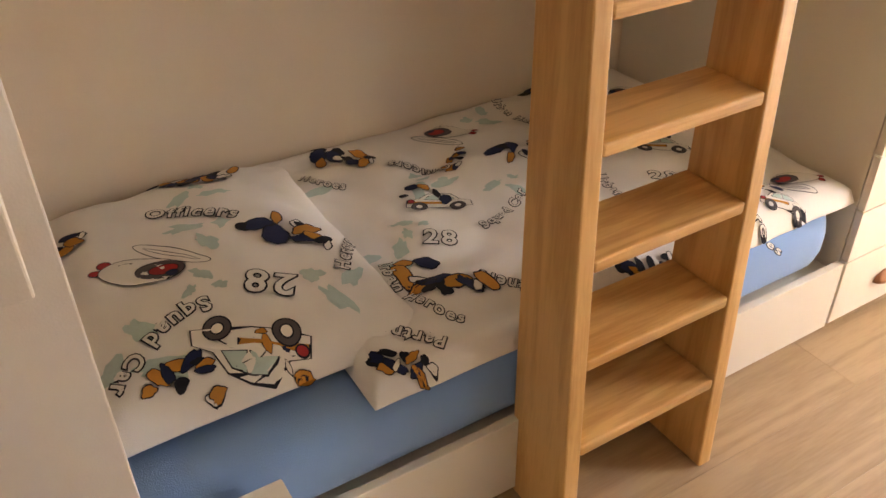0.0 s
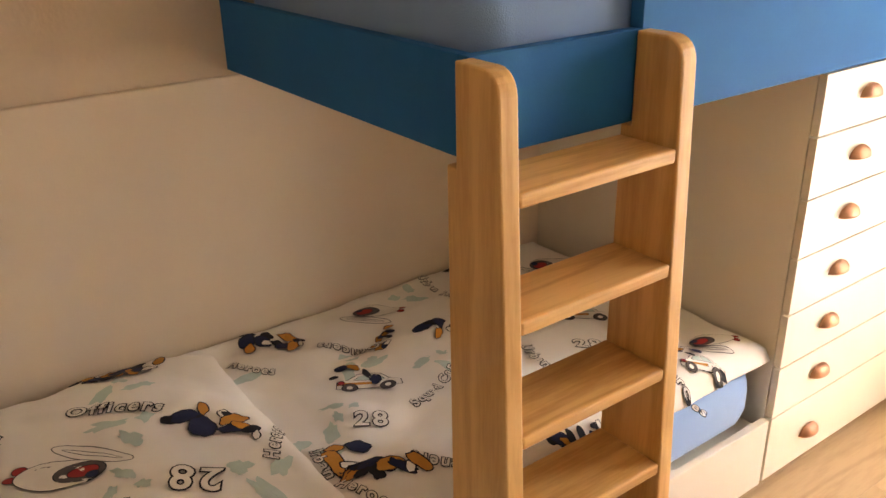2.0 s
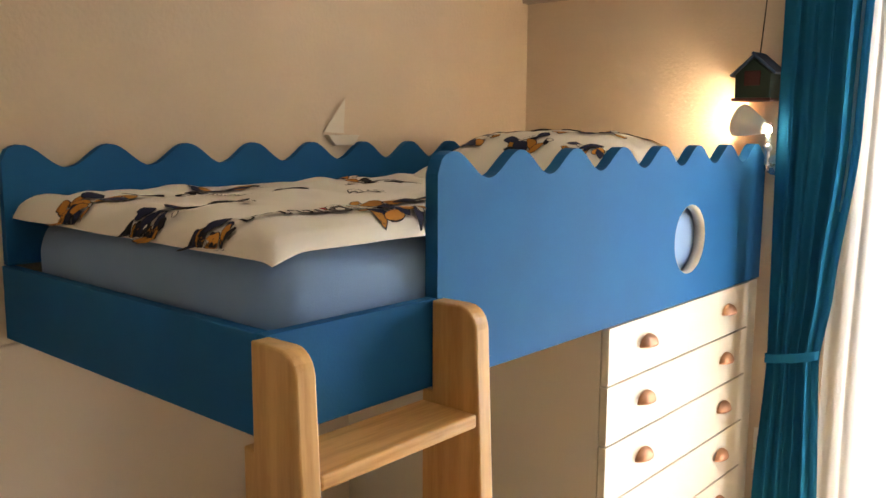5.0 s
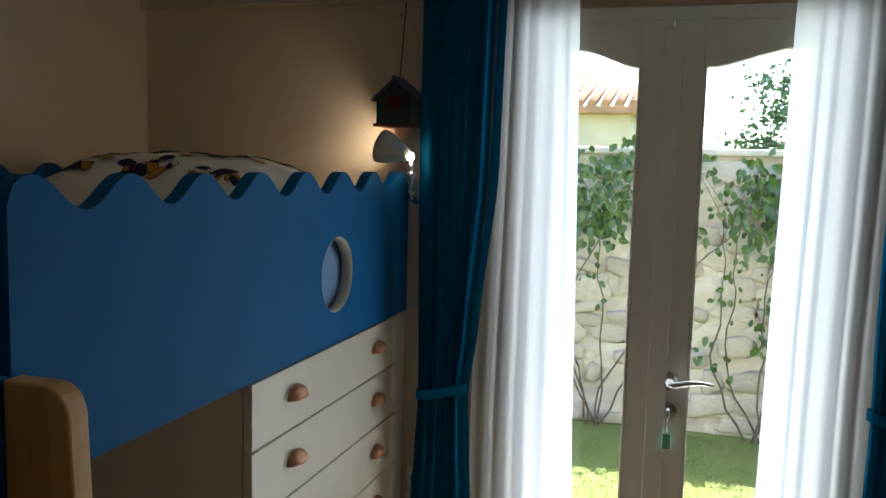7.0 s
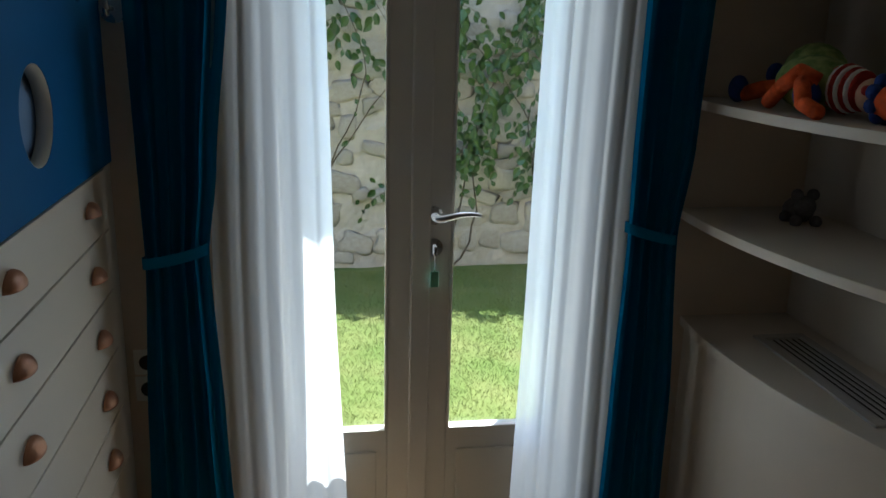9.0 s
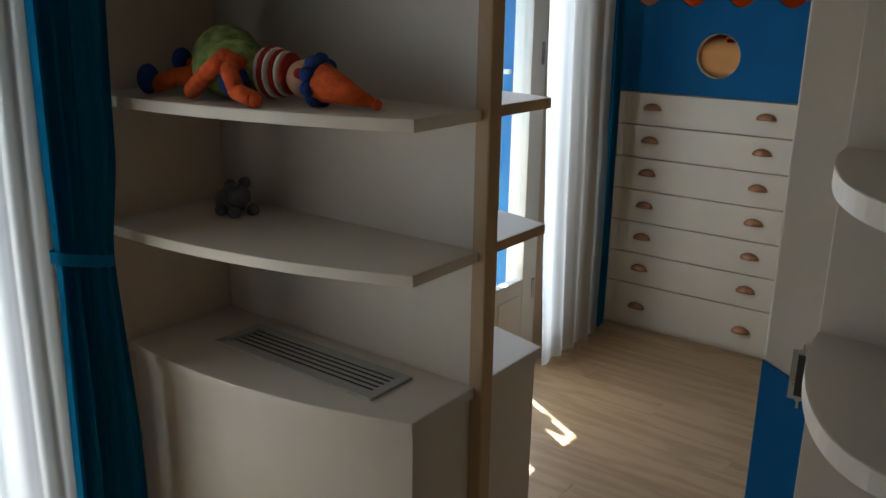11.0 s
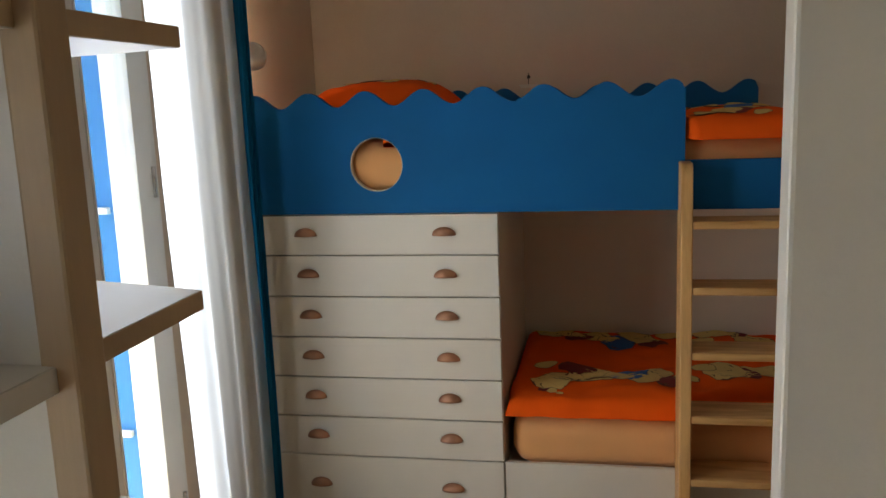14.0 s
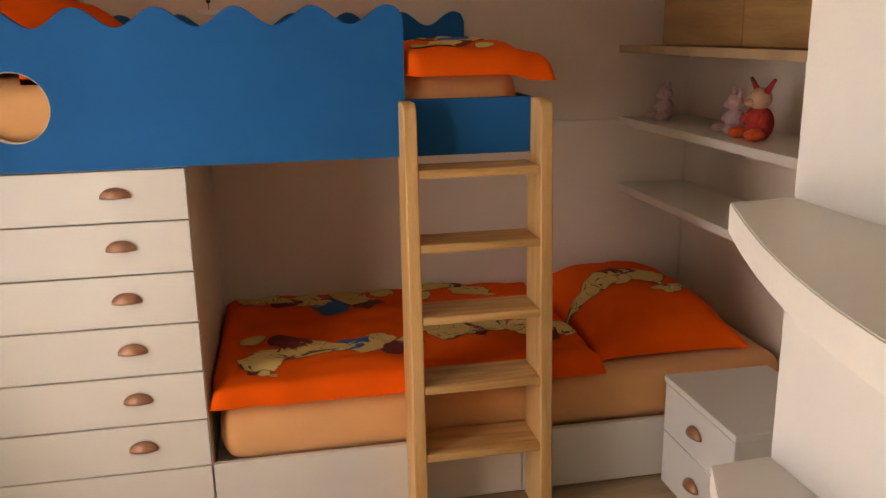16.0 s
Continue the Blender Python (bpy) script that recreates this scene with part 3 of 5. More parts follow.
def put_blob(bm, cx, cy, rx, ry, turn, rough, seed, mat, f, lift):
    ca, sa_ = math.cos(turn), math.sin(turn)
    n = 18
    rings = []
    for k in (0.33, 0.66, 1.0):
        ring = []
        for i in range(n):
            a = 2 * math.pi * i / n
            r = k * (1 + rough * noise.noise((math.cos(a) * 1.6 + seed, math.sin(a) * 1.6, seed * 1.7)))
            px, py = rx * r * math.cos(a), ry * r * math.sin(a)
            x, y = cx + px * ca - py * sa_, cy + px * sa_ + py * ca
            ring.append(bm.verts.new((x, y, f(x, y) + lift)))
        rings.append(ring)
    c = bm.verts.new((cx, cy, f(cx, cy) + lift))
    for i in range(n):
        faces = [bm.faces.new((c, rings[0][i], rings[0][(i + 1) % n]))]
        for a, b in zip(rings, rings[1:]):
            faces.append(bm.faces.new((a[i], b[i], b[(i + 1) % n], a[(i + 1) % n])))
        for q in faces:
            q.material_index = mat


def put_shape(bm, points, at, turn, size, mat, f, lift):
    """A star-shaped outline in its own axes, laid on the cloth as rings round its middle."""
    ca, sa_ = math.cos(turn), math.sin(turn)
    n = len(points)
    mx, my = sum(p[0] for p in points) / n, sum(p[1] for p in points) / n
    def at_cloth(px, py):
        x, y = at[0] + size * (px * ca - py * sa_), at[1] + size * (px * sa_ + py * ca)
        return bm.verts.new((x, y, f(x, y) + lift))
    rings = [[at_cloth(mx + (px - mx) * k, my + (py - my) * k) for px, py in points] for k in (0.4, 0.75, 1.0)]
    c = at_cloth(mx, my)
    for i in range(n):
        j = (i + 1) % n
        faces = [bm.faces.new((c, rings[0][i], rings[0][j]))] + [bm.faces.new((a[i], b[i], b[j], a[j])) for a, b in zip(rings, rings[1:])]
        for q in faces:
            q.material_index = mat


def oval(cx, cy, rx, ry, turn=0.0, n=18, wob=0.0, seed=0.0):
    out = []
    for i in range(n):
        a = 2 * math.pi * i / n
        r = 1 + wob * noise.noise((math.cos(a) * 1.3 + seed, math.sin(a) * 1.3, seed))
        px, py = rx * r * math.cos(a), ry * r * math.sin(a)
        out.append((cx + px * math.cos(turn) - py * math.sin(turn), cy + px * math.sin(turn) + py * math.cos(turn)))
    return out


def grown(points, by):
    n = len(points)
    mx, my = sum(p[0] for p in points) / n, sum(p[1] for p in points) / n
    out = []
    for x, y in points:
        d = math.hypot(x - mx, y - my) or 1
        out.append((x + (x - mx) / d * by, y + (y - my) / d * by))
    return out


def ink_group(parent, f, at, turn, size, shapes, mats, line):
    """Overlapping printed shapes (outline, ink number), each edged with the last ink as a thin line."""
    bm = bmesh.new()
    for i, (points, k) in enumerate(shapes):
        put_shape(bm, grown(points, line), at, turn, size, len(mats) - 1, f, 0.0034 + 0.0003 * i)
        put_shape(bm, points, at, turn, size, k, f, 0.00355 + 0.0003 * i)
    return part("print", bm, mats, parent, "plain coloured printed patch")


def patch_print(parent, f, cx, cy, turn, size, seed, mats, plan, line=0.035, wide=1.0):
    """A plain cluster of rounded ink patches strung along a bent line."""
    rng = random.Random(seed)
    shapes = []
    n = len(plan)
    bend = rng.uniform(-0.5, 0.5)
    for i, (k, r) in enumerate(plan):
        u = (i / (n - 1) - 0.5) * 1.9
        shapes.append((oval(u + rng.uniform(-0.1, 0.1), wide * (bend * (u * u - 0.4) + rng.uniform(-0.42, 0.42)), r * rng.uniform(0.95, 1.3), r * wide * rng.uniform(0.45, 0.75), rng.uniform(-1.4, 1.4), 16, 0.5, seed + i * 2.3), k))
    return ink_group(parent, f, (cx, cy), turn, size, shapes, mats, line)


def car_print(parent, f, cx, cy, turn, size):
    """A printed white car with dark wheels, pale windows and an orange band."""
    body = [(-1.0, -0.25), (-0.98, 0.05), (-0.62, 0.14), (-0.36, 0.46), (0.0, 0.54), (0.36, 0.46), (0.62, 0.14), (0.97, 0.04), (1.02, -0.25), (0.5, -0.30), (0.0, -0.30), (-0.5, -0.30)]
    shapes = [(body, 0), ([(-0.45, 0.13), (-0.26, 0.40), (0.0, 0.45), (0.0, 0.13)], 1), ([(0.07, 0.13), (0.07, 0.44), (0.30, 0.38), (0.48, 0.13)], 1), ([(-0.97, -0.12), (-0.97, -0.02), (0.2, 0.02), (0.2, -0.1)], 2),
              (oval(-0.86, -0.02, 0.10, 0.07), 4), (oval(-0.60, -0.28, 0.23, 0.22), 3), (oval(-0.60, -0.28, 0.10, 0.10), 0), (oval(0.58, -0.28, 0.23, 0.22), 3), (oval(0.58, -0.28, 0.10, 0.10), 0)]
    return ink_group(parent, f, (cx, cy), turn, size, shapes, [P_WHITE, P_AQUA, P_GOLD, P_GREY, P_RED, P_BLACK], 0.028)


def helicopter_print(parent, f, cx, cy, turn, size):
    """A printed white helicopter bubble with a dark window and red tail knobs."""
    shapes = [(oval(-0.95, 0.16, 0.14, 0.12), 2), (oval(-1.0, -0.12, 0.16, 0.10), 2), (oval(-0.1, 0.0, 0.86, 0.44, 0.1, 24), 0), (oval(0.30, 0.06, 0.50, 0.30, 0.2, 20), 1), (oval(0.36, 0.08, 0.30, 0.17, 0.3, 16), 2), (oval(0.58, -0.02, 0.12, 0.10), 3)]
    ink_group(parent, f, (cx, cy), turn, size, shapes, [P_WHITE, P_GREY, P_RED, P_NAVY, P_BLACK], 0.022)
    ox, oy = 0.35, 0.62
    x, y = cx + size * (ox * math.cos(turn) - oy * math.sin(turn)), cy + size * (ox * math.sin(turn) + oy * math.cos(turn))
    outline_print(parent, f, x, y, turn - 0.25, size * 0.95, size * 0.20, 0.0011)
    outline_print(parent, f, x, y, turn - 0.25, size * 0.70, size * 0.05, 0.0009)


def outline_print(parent, f, cx, cy, turn, rx, ry, width=0.0022):
    """A thin printed oval line."""
    bm = bmesh.new()
    n = 40
    last = None
    ca, sa_ = math.cos(turn), math.sin(turn)
    first = None
    for i in range(n):
        a = 2 * math.pi * i / n
        row = []
        for k in (-width, width):
            px, py = (rx + k) * math.cos(a), (ry + k) * math.sin(a)
            x, y = cx + px * ca - py * sa_, cy + px * sa_ + py * ca
            row.append(bm.verts.new((x, y, f(x, y) + 0.003)))
        if last:
            bm.faces.new((last[0], last[1], row[1], row[0]))
        else:
            first = row
        last = row
    bm.faces.new((last[0], last[1], first[1], first[0]))
    return part("print", bm, P_BLACK, parent)


def word_print(parent, f, text, cx, cy, degrees, size, bend=0.0):
    """Fat white letters with a black outline, bent to an arc, lying on the cloth."""
    for mat, grow, lift in ((P_BLACK, 0.065 if text.isdigit() else 0.080, 0.0042), (P_WHITE, 0.022, 0.0050)):
        cu = bpy.data.curves.new("lettering", "FONT")
        cu.body, cu.size, cu.align_x, cu.align_y = text, 1.0, "CENTER", "CENTER"
        cu.offset, cu.resolution_u, cu.space_character = grow, 3, 1.22
        tmp = new("lettering", cu)
        me = bpy.data.meshes.new_from_object(tmp.evaluated_get(bpy.context.evaluated_depsgraph_get()))
        bpy.data.objects.remove(tmp)
        bm = bmesh.new()
        bm.from_mesh(me)
        bpy.data.meshes.remove(me)
        a = radians(degrees)
        for v in bm.verts:
            u, w = v.co.x * size, v.co.y * size
            if bend:
                t = u * bend
                u, w = math.sin(t) * (1 / bend - w), w + (1 - math.cos(t)) * (1 / bend - w)
            x, y = cx + u * math.cos(a) - w * math.sin(a), cy + u * math.sin(a) + w * math.cos(a)
            v.co = (x, y, f(x, y) + lift)
        part("lettering", bm, mat, parent, "outlined block letters" if mat is P_BLACK else "")


same = lambda x: x
flip = lambda x: WIDE - x

mattress(same, -0.985, -2.93, 0.192, 0.398, SHEET_BLUE, "mattress in a light blue fitted sheet on the low bed")
mattress(same, -0.03, -1.932, 1.202, 1.432, SHEET_BLUE, "mattress in a light blue fitted sheet on the upper bunk")
mattress(flip, -0.985, -2.93, 0.192, 0.398, SHEET_PEACH, "mattress in a peach fitted sheet on the low bed")
mattress(flip, -0.03, -1.948, 1.202, 1.405, SHEET_PEACH, "mattress in a peach fitted sheet on the upper bunk")

LOW_W, fw = soft_thing("duvet", "duvet", same, 0.025, 0.942, -2.315, -0.965, 0.404, 0.052, COTTON_WHITE, "white cotton duvet with printed words and navy patches", "duvet", "duvets", 1.0)
PIL_W, pw = soft_thing("pillow", "pillow", same, 0.035, 0.86, -2.86, -2.115, 0.430, 0.118, COTTON_WHITE, "plump white printed pillow at the head of the low bed", "pillow", "pillows", 2.0)
UP_W, uw = soft_thing("duvet", "duvet", same, 0.05, 0.965, -1.955, -0.55, 1.446, 0.034, COTTON_WHITE, "white printed cotton duvet spread over the upper bunk", "duvet", "duvets", 3.0)
UPP_W, upw = soft_thing("pillow", "pillow", same, 0.12, 0.86, -0.80, -0.12, 1.445, 0.175, COTTON_WHITE, "white printed pillow on the upper bunk", "pillow", "pillows", 4.0)
LOW_E, fe = soft_thing("duvet", "duvet", flip, 0.025, 0.962, -2.24, -0.965, 0.412, 0.058, COTTON_ORANGE, "bright orange cotton duvet with pale yellow patches on the low bed", "duvet", "duvets", 5.0)
PIL_E, pe = soft_thing("pillow", "pillow", flip, 0.05, 0.875, -2.80, -2.235, 0.415, 0.175, COTTON_ORANGE, "plump orange pillow with a yellow patch at the bed's head", "pillow", "pillows", 6.0)
UP_E, ue = soft_thing("duvet", "duvet", flip, 0.03, 1.01, -2.03, -0.55, 1.408, 0.06, COTTON_ORANGE, "bright orange cotton duvet spread over the upper bunk", "duvet", "duvets", 7.0)
UPP_E, upe = soft_thing("pillow", "pillow", flip, 0.12, 0.86, -0.80, -0.12, 1.43, 0.20, COTTON_ORANGE, "plump orange pillow on the upper bunk", "pillow", "pillows", 8.0)

# printed cloth of the west bed: plain patches, vehicles, outlined words
DARK = [P_NAVY, P_GOLD, P_BLACK, P_WHITE, P_BLACK]
MIXED = ((2, 0.20), (0, 0.32), (1, 0.22), (2, 0.24), (0, 0.36), (3, 0.16), (2, 0.20), (1, 0.30), (0, 0.24), (1, 0.26), (2, 0.16), (3, 0.14))
TAWNY = ((1, 0.20), (1, 0.32), (0, 0.24), (3, 0.16), (1, 0.30), (2, 0.22), (0, 0.34), (2, 0.18), (1, 0.26), (0, 0.22), (3, 0.14), (1, 0.20))
for i, (x, y, size, deg, plan) in enumerate(((0.736, -2.047, 0.085, 35, TAWNY), (0.15, -1.991, 0.070, 45, MIXED), (0.373, -1.577, 0.070, 80, MIXED), (0.751, -1.42, 0.080, 60, TAWNY), (0.905, -2.235, 0.050, 60, MIXED),
                                             (0.925, -1.631, 0.055, 95, MIXED), (0.16, -1.32, 0.070, 30, MIXED), (0.42, -1.10, 0.070, 20, TAWNY), (0.62, -1.66, 0.055, 70, MIXED), (0.30, -1.74, 0.05, 120, TAWNY))):
    patch_print(LOW_W, fw, x, y, radians(deg), size * 1.2, 10 + i, DARK, plan)
for x, y, deg, size in ((0.455, -1.885, 60, 0.078), (0.53, -1.239, 60, 0.078), (0.905, -1.20, 60, 0.06)):
    car_print(LOW_W, fw, x, y, radians(deg), size)
    patch_print(LOW_W, fw, x - 0.055, y - 0.01, radians(deg), size * 0.7, 310 + int(x * 100), DARK, MIXED[:5])
for x, y, deg, size in ((0.163, -1.686, 240, 0.075), (0.222, -1.08, 240, 0.075), (0.840, -1.09, 240, 0.07)):
    helicopter_print(LOW_W, fw, x, y, radians(deg), size)


def cloud_print(parent, f, x, y, w, seed):
    bm = bmesh.new()
    for k in range(3):
        a = seed * 1.7 + k * 2.1
        put_blob(bm, x + w * 0.75 * math.cos(a), y + w * 0.75 * math.sin(a), w * (0.7 - 0.15 * k), w * 0.28, a + 0.6, 0.8, seed + k * 1.9, 0, f, 0.0007 + 0.0001 * k)
    part("print", bm, P_AQUA, parent, "pale aqua printed cloud")


for i, (x, y, w) in enumerate(((0.60, -2.10, 0.065), (0.36, -1.86, 0.06), (0.48, -1.70, 0.05), (0.30, -1.38, 0.06), (0.80, -1.78, 0.05), (0.24, -2.16, 0.06), (0.12, -1.55, 0.05), (0.62, -1.10, 0.05), (0.86, -1.36, 0.05), (0.52, -2.0, 0.04))):
    cloud_print(LOW_W, fw, x, y, w, i * 3.1)
for text, x, y, deg, size, bend in (("28", 0.603, -1.971, 60, 0.068, 0), ("Urban Heroes", 0.745, -2.135, 12, 0.038, 5.0), ("Squad Car", 0.575, -1.769, 114, 0.036, 3.0), ("Officers", 0.29, -1.844, 240, 0.040, -2.0), ("28", 0.657, -1.345, 60, 0.068, 0),
                                    ("Urban Heroes", 0.70, -1.50, 12, 0.038, 5.0), ("Urban Heroes", 0.19, -1.47, 12, 0.036, 5.0), ("Officers", 0.36, -1.20, 240, 0.038, -2.0), ("Partners", 0.84, -2.20, 225, 0.042, 0), ("Partners", 0.83, -1.92, 225, 0.040, 0),
                                    ("Heroes", 0.925, -1.30, 12, 0.036, 4.0), ("Heroes", 0.23, -2.09, 45, 0.034, 2.0), ("Squad Car", 0.74, -1.16, 114, 0.036, 3.0)):
    word_print(LOW_W, fw, text, x, y, deg, size, bend)
for i, (x, y, size, deg, plan) in enumerate(((0.50, -2.275, 0.085, 40, MIXED), (0.135, -2.37, 0.085, 60, TAWNY), (0.785, -2.60, 0.055, 60, TAWNY), (0.30, -2.72, 0.06, 80, MIXED))):
    patch_print(PIL_W, pw, x, y, radians(deg), size * 1.1, 41 + i, DARK, plan)
car_print(PIL_W, pw, 0.775, -2.475, radians(245), 0.105)
patch_print(PIL_W, pw, 0.80, -2.43, radians(40), 0.045, 61, DARK, TAWNY[:5])
helicopter_print(PIL_W, pw, 0.50, -2.585, radians(55), 0.095)
for i, (x, y, w) in enumerate(((0.71, -2.66, 0.07), (0.69, -2.27, 0.06), (0.24, -2.40, 0.06), (0.42, -2.44, 0.06), (0.60, -2.50, 0.04))):
    cloud_print(PIL_W, pw, x, y, w, 30 + i * 3.1)
word_print(PIL_W, pw, "Officers", 0.337, -2.438, 60, 0.050, -2.0)
word_print(PIL_W, pw, "28", 0.655, -2.385, 240, 0.085)
word_print(PIL_W, pw, "Squad Car", 0.69, -2.625, -62, 0.048, 4.0)
word_print(PIL_W, pw, "Heroes", 0.60, -2.20, 150, 0.040, 0)
for i, (x, y, size, deg, plan) in enumerate(((0.62, -1.83, 0.08, 60, MIXED), (0.33, -1.86, 0.08, 60, TAWNY), (0.78, -1.47, 0.09, 70, TAWNY), (0.45, -1.20, 0.085, 40, MIXED), (0.5, -1.55, 0.075, 80, TAWNY), (0.8, -1.15, 0.075, 30, MIXED), (0.2, -1.5, 0.085, 50, MIXED), (0.25, -1.1, 0.085, 20, TAWNY),
                                             (0.925, -1.655, 0.06, 90, TAWNY), (0.60, -1.945, 0.06, 0, MIXED), (0.30, -1.945, 0.055, 0, TAWNY), (0.80, -1.945, 0.05, 0, MIXED))):
    patch_print(UP_W, uw, x, y, radians(deg), size, 60 + i, DARK, plan)
car_print(UP_W, uw, 0.86, -1.70, radians(95), 0.085)
word_print(UP_W, uw, "Partners", 0.865, -1.80, 80, 0.055, 1.5)
word_print(UP_W, uw, "Officers", 0.45, -1.68, 60, 0.05, 1.5)
word_print(UP_W, uw, "28", 0.55, -1.36, 60, 0.075)
# printed cloth of the east bed
WARM = [P_YELLOW, P_MAROON, P_BLUE, P_WHITE, P_BROWN]
PALE = ((0, 0.30), (0, 0.55), (1, 0.46), (0, 0.46), (0, 0.62), (0, 0.30))
PALE_BLUE = ((0, 0.34), (1, 0.40), (0, 0.58), (0, 0.42), (2, 0.50), (0, 0.34))
for i, (x, y, size, deg, plan) in enumerate(((5.395, -1.20, 0.135, 88, PALE), (5.36, -1.49, 0.135, 95, PALE_BLUE), (5.43, -1.83, 0.13, 84, PALE), (5.385, -2.10, 0.11, 70, PALE), (5.90, -1.19, 0.13, 92, PALE), (5.89, -1.46, 0.13, 86, PALE_BLUE), (5.90, -1.87, 0.13, 92, PALE), (5.21, -1.13, 0.04, 60, PALE[:3]))):
    patch_print(LOW_E, fe, x, y, radians(deg), size, 80 + i, WARM, plan, 0.02, 1.7)
patch_print(PIL_E, pe, 5.53, -2.46, radians(85), 0.15, 101, WARM, PALE, 0.02, 1.5)
for x, y in ((5.44, -2.60), (5.42, -2.70)):
    patch_print(PIL_E, pe, x, y, radians(30), 0.04, int(y * -100), [P_WHITE, P_MAROON, P_BLUE, P_WHITE, P_BROWN], ((0, 0.4), (1, 0.3), (0, 0.4)), 0.08)
for i, (x, y, size, deg, plan) in enumerate(((5.22, -1.75, 0.10, 80, PALE), (5.42, -1.86, 0.11, 60, PALE_BLUE), (5.65, -1.74, 0.12, 80, PALE), (5.4, -1.2, 0.12, 90, PALE_BLUE), (5.60, -1.93, 0.09, 20, PALE), (5.8, -1.9, 0.09, 10, PALE))):
    patch_print(UP_E, ue, x, y, radians(deg), size, 110 + i, WARM, plan, 0.02, 1.4)
for i, (x, y, size, deg, plan) in enumerate(((0.35, -0.45, 0.1, 60, MIXED), (0.62, -0.5, 0.1, 40, TAWNY), (0.5, -0.3, 0.09, 80, MIXED), (0.7, -0.3, 0.08, 20, MIXED), (0.30, -0.66, 0.08, 10, TAWNY), (0.52, -0.68, 0.08, 0, MIXED), (0.72, -0.67, 0.07, 20, TAWNY))):
    patch_print(UPP_W, upw, x, y, radians(deg), size, 130 + i, DARK, plan)
for i, (x, y) in enumerate(((5.52, -0.42), (5.66, -0.56))):
    patch_print(UPP_E, upe, x, y, radians(50), 0.10, 140 + i, WARM, PALE, 0.02)


# ---- curtains ----
def lerp(rows, z):
    for (z0, *a), (z1, *b) in zip(rows, rows[1:]):
        if z0 <= z <= z1:
            t = smoothstep((z - z0) / (z1 - z0)) * 0.5 + (z - z0) / (z1 - z0) * 0.5
            return [p + (q - p) * t for p, q in zip(a, b)]
    return list(rows[-1][1:])


def hanging(rows, y0, folds, seed, nu=150, nv=70, crisp=0.35):
    """A pleated cloth: rows (height, left, right, depth of the folds) from the hem up."""
    bm = bmesh.new()
    z0, z1 = rows[0][0], rows[-1][0]
    grid = []
    for j in range(nv + 1):
        z = z0 + (z1 - z0) * j / nv
        l, r, amp = lerp(rows, z)
        row = []
        for i in range(nu + 1):
            u = i / nu
            ph = 2 * math.pi * folds * u + 0.7 * noise.noise((u * 4, z * 0.9, seed)) + 1.8 * noise.noise((u * 3, seed, 1.0))
            y = y0 - amp * (0.75 * math.sin(ph) + crisp * math.sin(2.3 * ph + seed)) * (0.75 + 0.5 * noise.noise((u * 5, z, seed + 4)))
            x = l + (r - l) * u + 0.3 * amp * math.cos(ph)
            row.append(bm.verts.new((x, y, z + (0.006 * noise.noise((u * 9, seed, 0)) if j == 0 else 0))))
        grid.append(row)
    for j in range(nv):
        for i in range(nu):
            bm.faces.new((grid[j][i], grid[j][i + 1], grid[j + 1][i + 1], grid[j + 1][i]))
    return bm


def drapes(rows, y0, folds, seed, tie, group_label):
    at = (sum(rows[0][1:3]) / 2, y0, 0.02)
    c = thing("curtain", at, group_label, "curtain", "blue curtains")
    part("cloth", hanging(rows, y0, folds, seed), CURTAIN, c, "", True)
    if tie:
        z, l, r = tie
        bm = bmesh.new()
        n = 26
        last = None
        for i in range(n + 1):
            a = 2 * math.pi * i / n
            x, y = (l + r) / 2 + (r - l) / 2 * math.cos(a), y0 + 0.036 * math.sin(a)
            dz = 0.018 * math.cos(a) * (1 if r < 2 else -1)
            row = [bm.verts.new((x, y, z + dz + k)) for k in (-0.014, 0.0, 0.014)]
            if last:
                for q in range(2):
                    bm.faces.new((last[q], row[q], row[q + 1], last[q + 1]))
            last = row
        part("tieback", bm, CURTAIN, c, "blue fabric tie-back band", True)
    return c


def sheer(rows, y0, folds, seed):
    ob = part("sheer_curtain", hanging(rows, y0, folds, seed, 170, 60, 0.12), SHEER, None, "", True)
    return tagged(ob, "translucent white voile curtain hanging in soft folds", "sheer curtain", "sheer curtains")


drapes([(0.03, 1.012, 1.242, 0.03), (0.5, 1.032, 1.222, 0.034), (0.945, 1.057, 1.202, 0.03), (1.15, 1.052, 1.227, 0.034), (1.6, 1.042, 1.272, 0.036), (2.38, 1.042, 1.287, 0.036)], -0.135, 5, 1.0, (0.945, 1.052, 1.210), "teal blue lined curtain gathered by a tie-back")
drapes([(0.03, 2.249, 2.434, 0.026), (0.5, 2.259, 2.434, 0.03), (0.98, 2.274, 2.409, 0.026), (1.2, 2.269, 2.434, 0.03), (2.38, 2.279, 2.474, 0.032)], -0.135, 4, 5.0, (0.985, 2.270, 2.412), "teal blue lined curtain gathered by a tie-back")
sheer([(0.03, 1.212, 1.547, 0.007), (0.9, 1.212, 1.512, 0.008), (2.38, 1.252, 1.482, 0.008)], -0.104, 5, 2.0)
sheer([(0.03, 1.999, 2.294, 0.007), (0.9, 2.019, 2.294, 0.008), (2.38, 2.044, 2.314, 0.008)], -0.104, 5, 9.0)
drapes([(0.03, 4.835, 5.005, 0.026), (1, 4.835, 5.005, 0.028), (2.38, 4.815, 5.000, 0.03)], -0.125, 4, 3.0, None, "teal blue curtain pushed aside beside the bunk")
sheer([(0.03, 4.345, 4.845, 0.024), (0.6, 4.305, 4.855, 0.019), (1.4, 4.275, 4.825, 0.014), (2.38, 4.255, 4.805, 0.012)], -0.16, 4, 12.0)
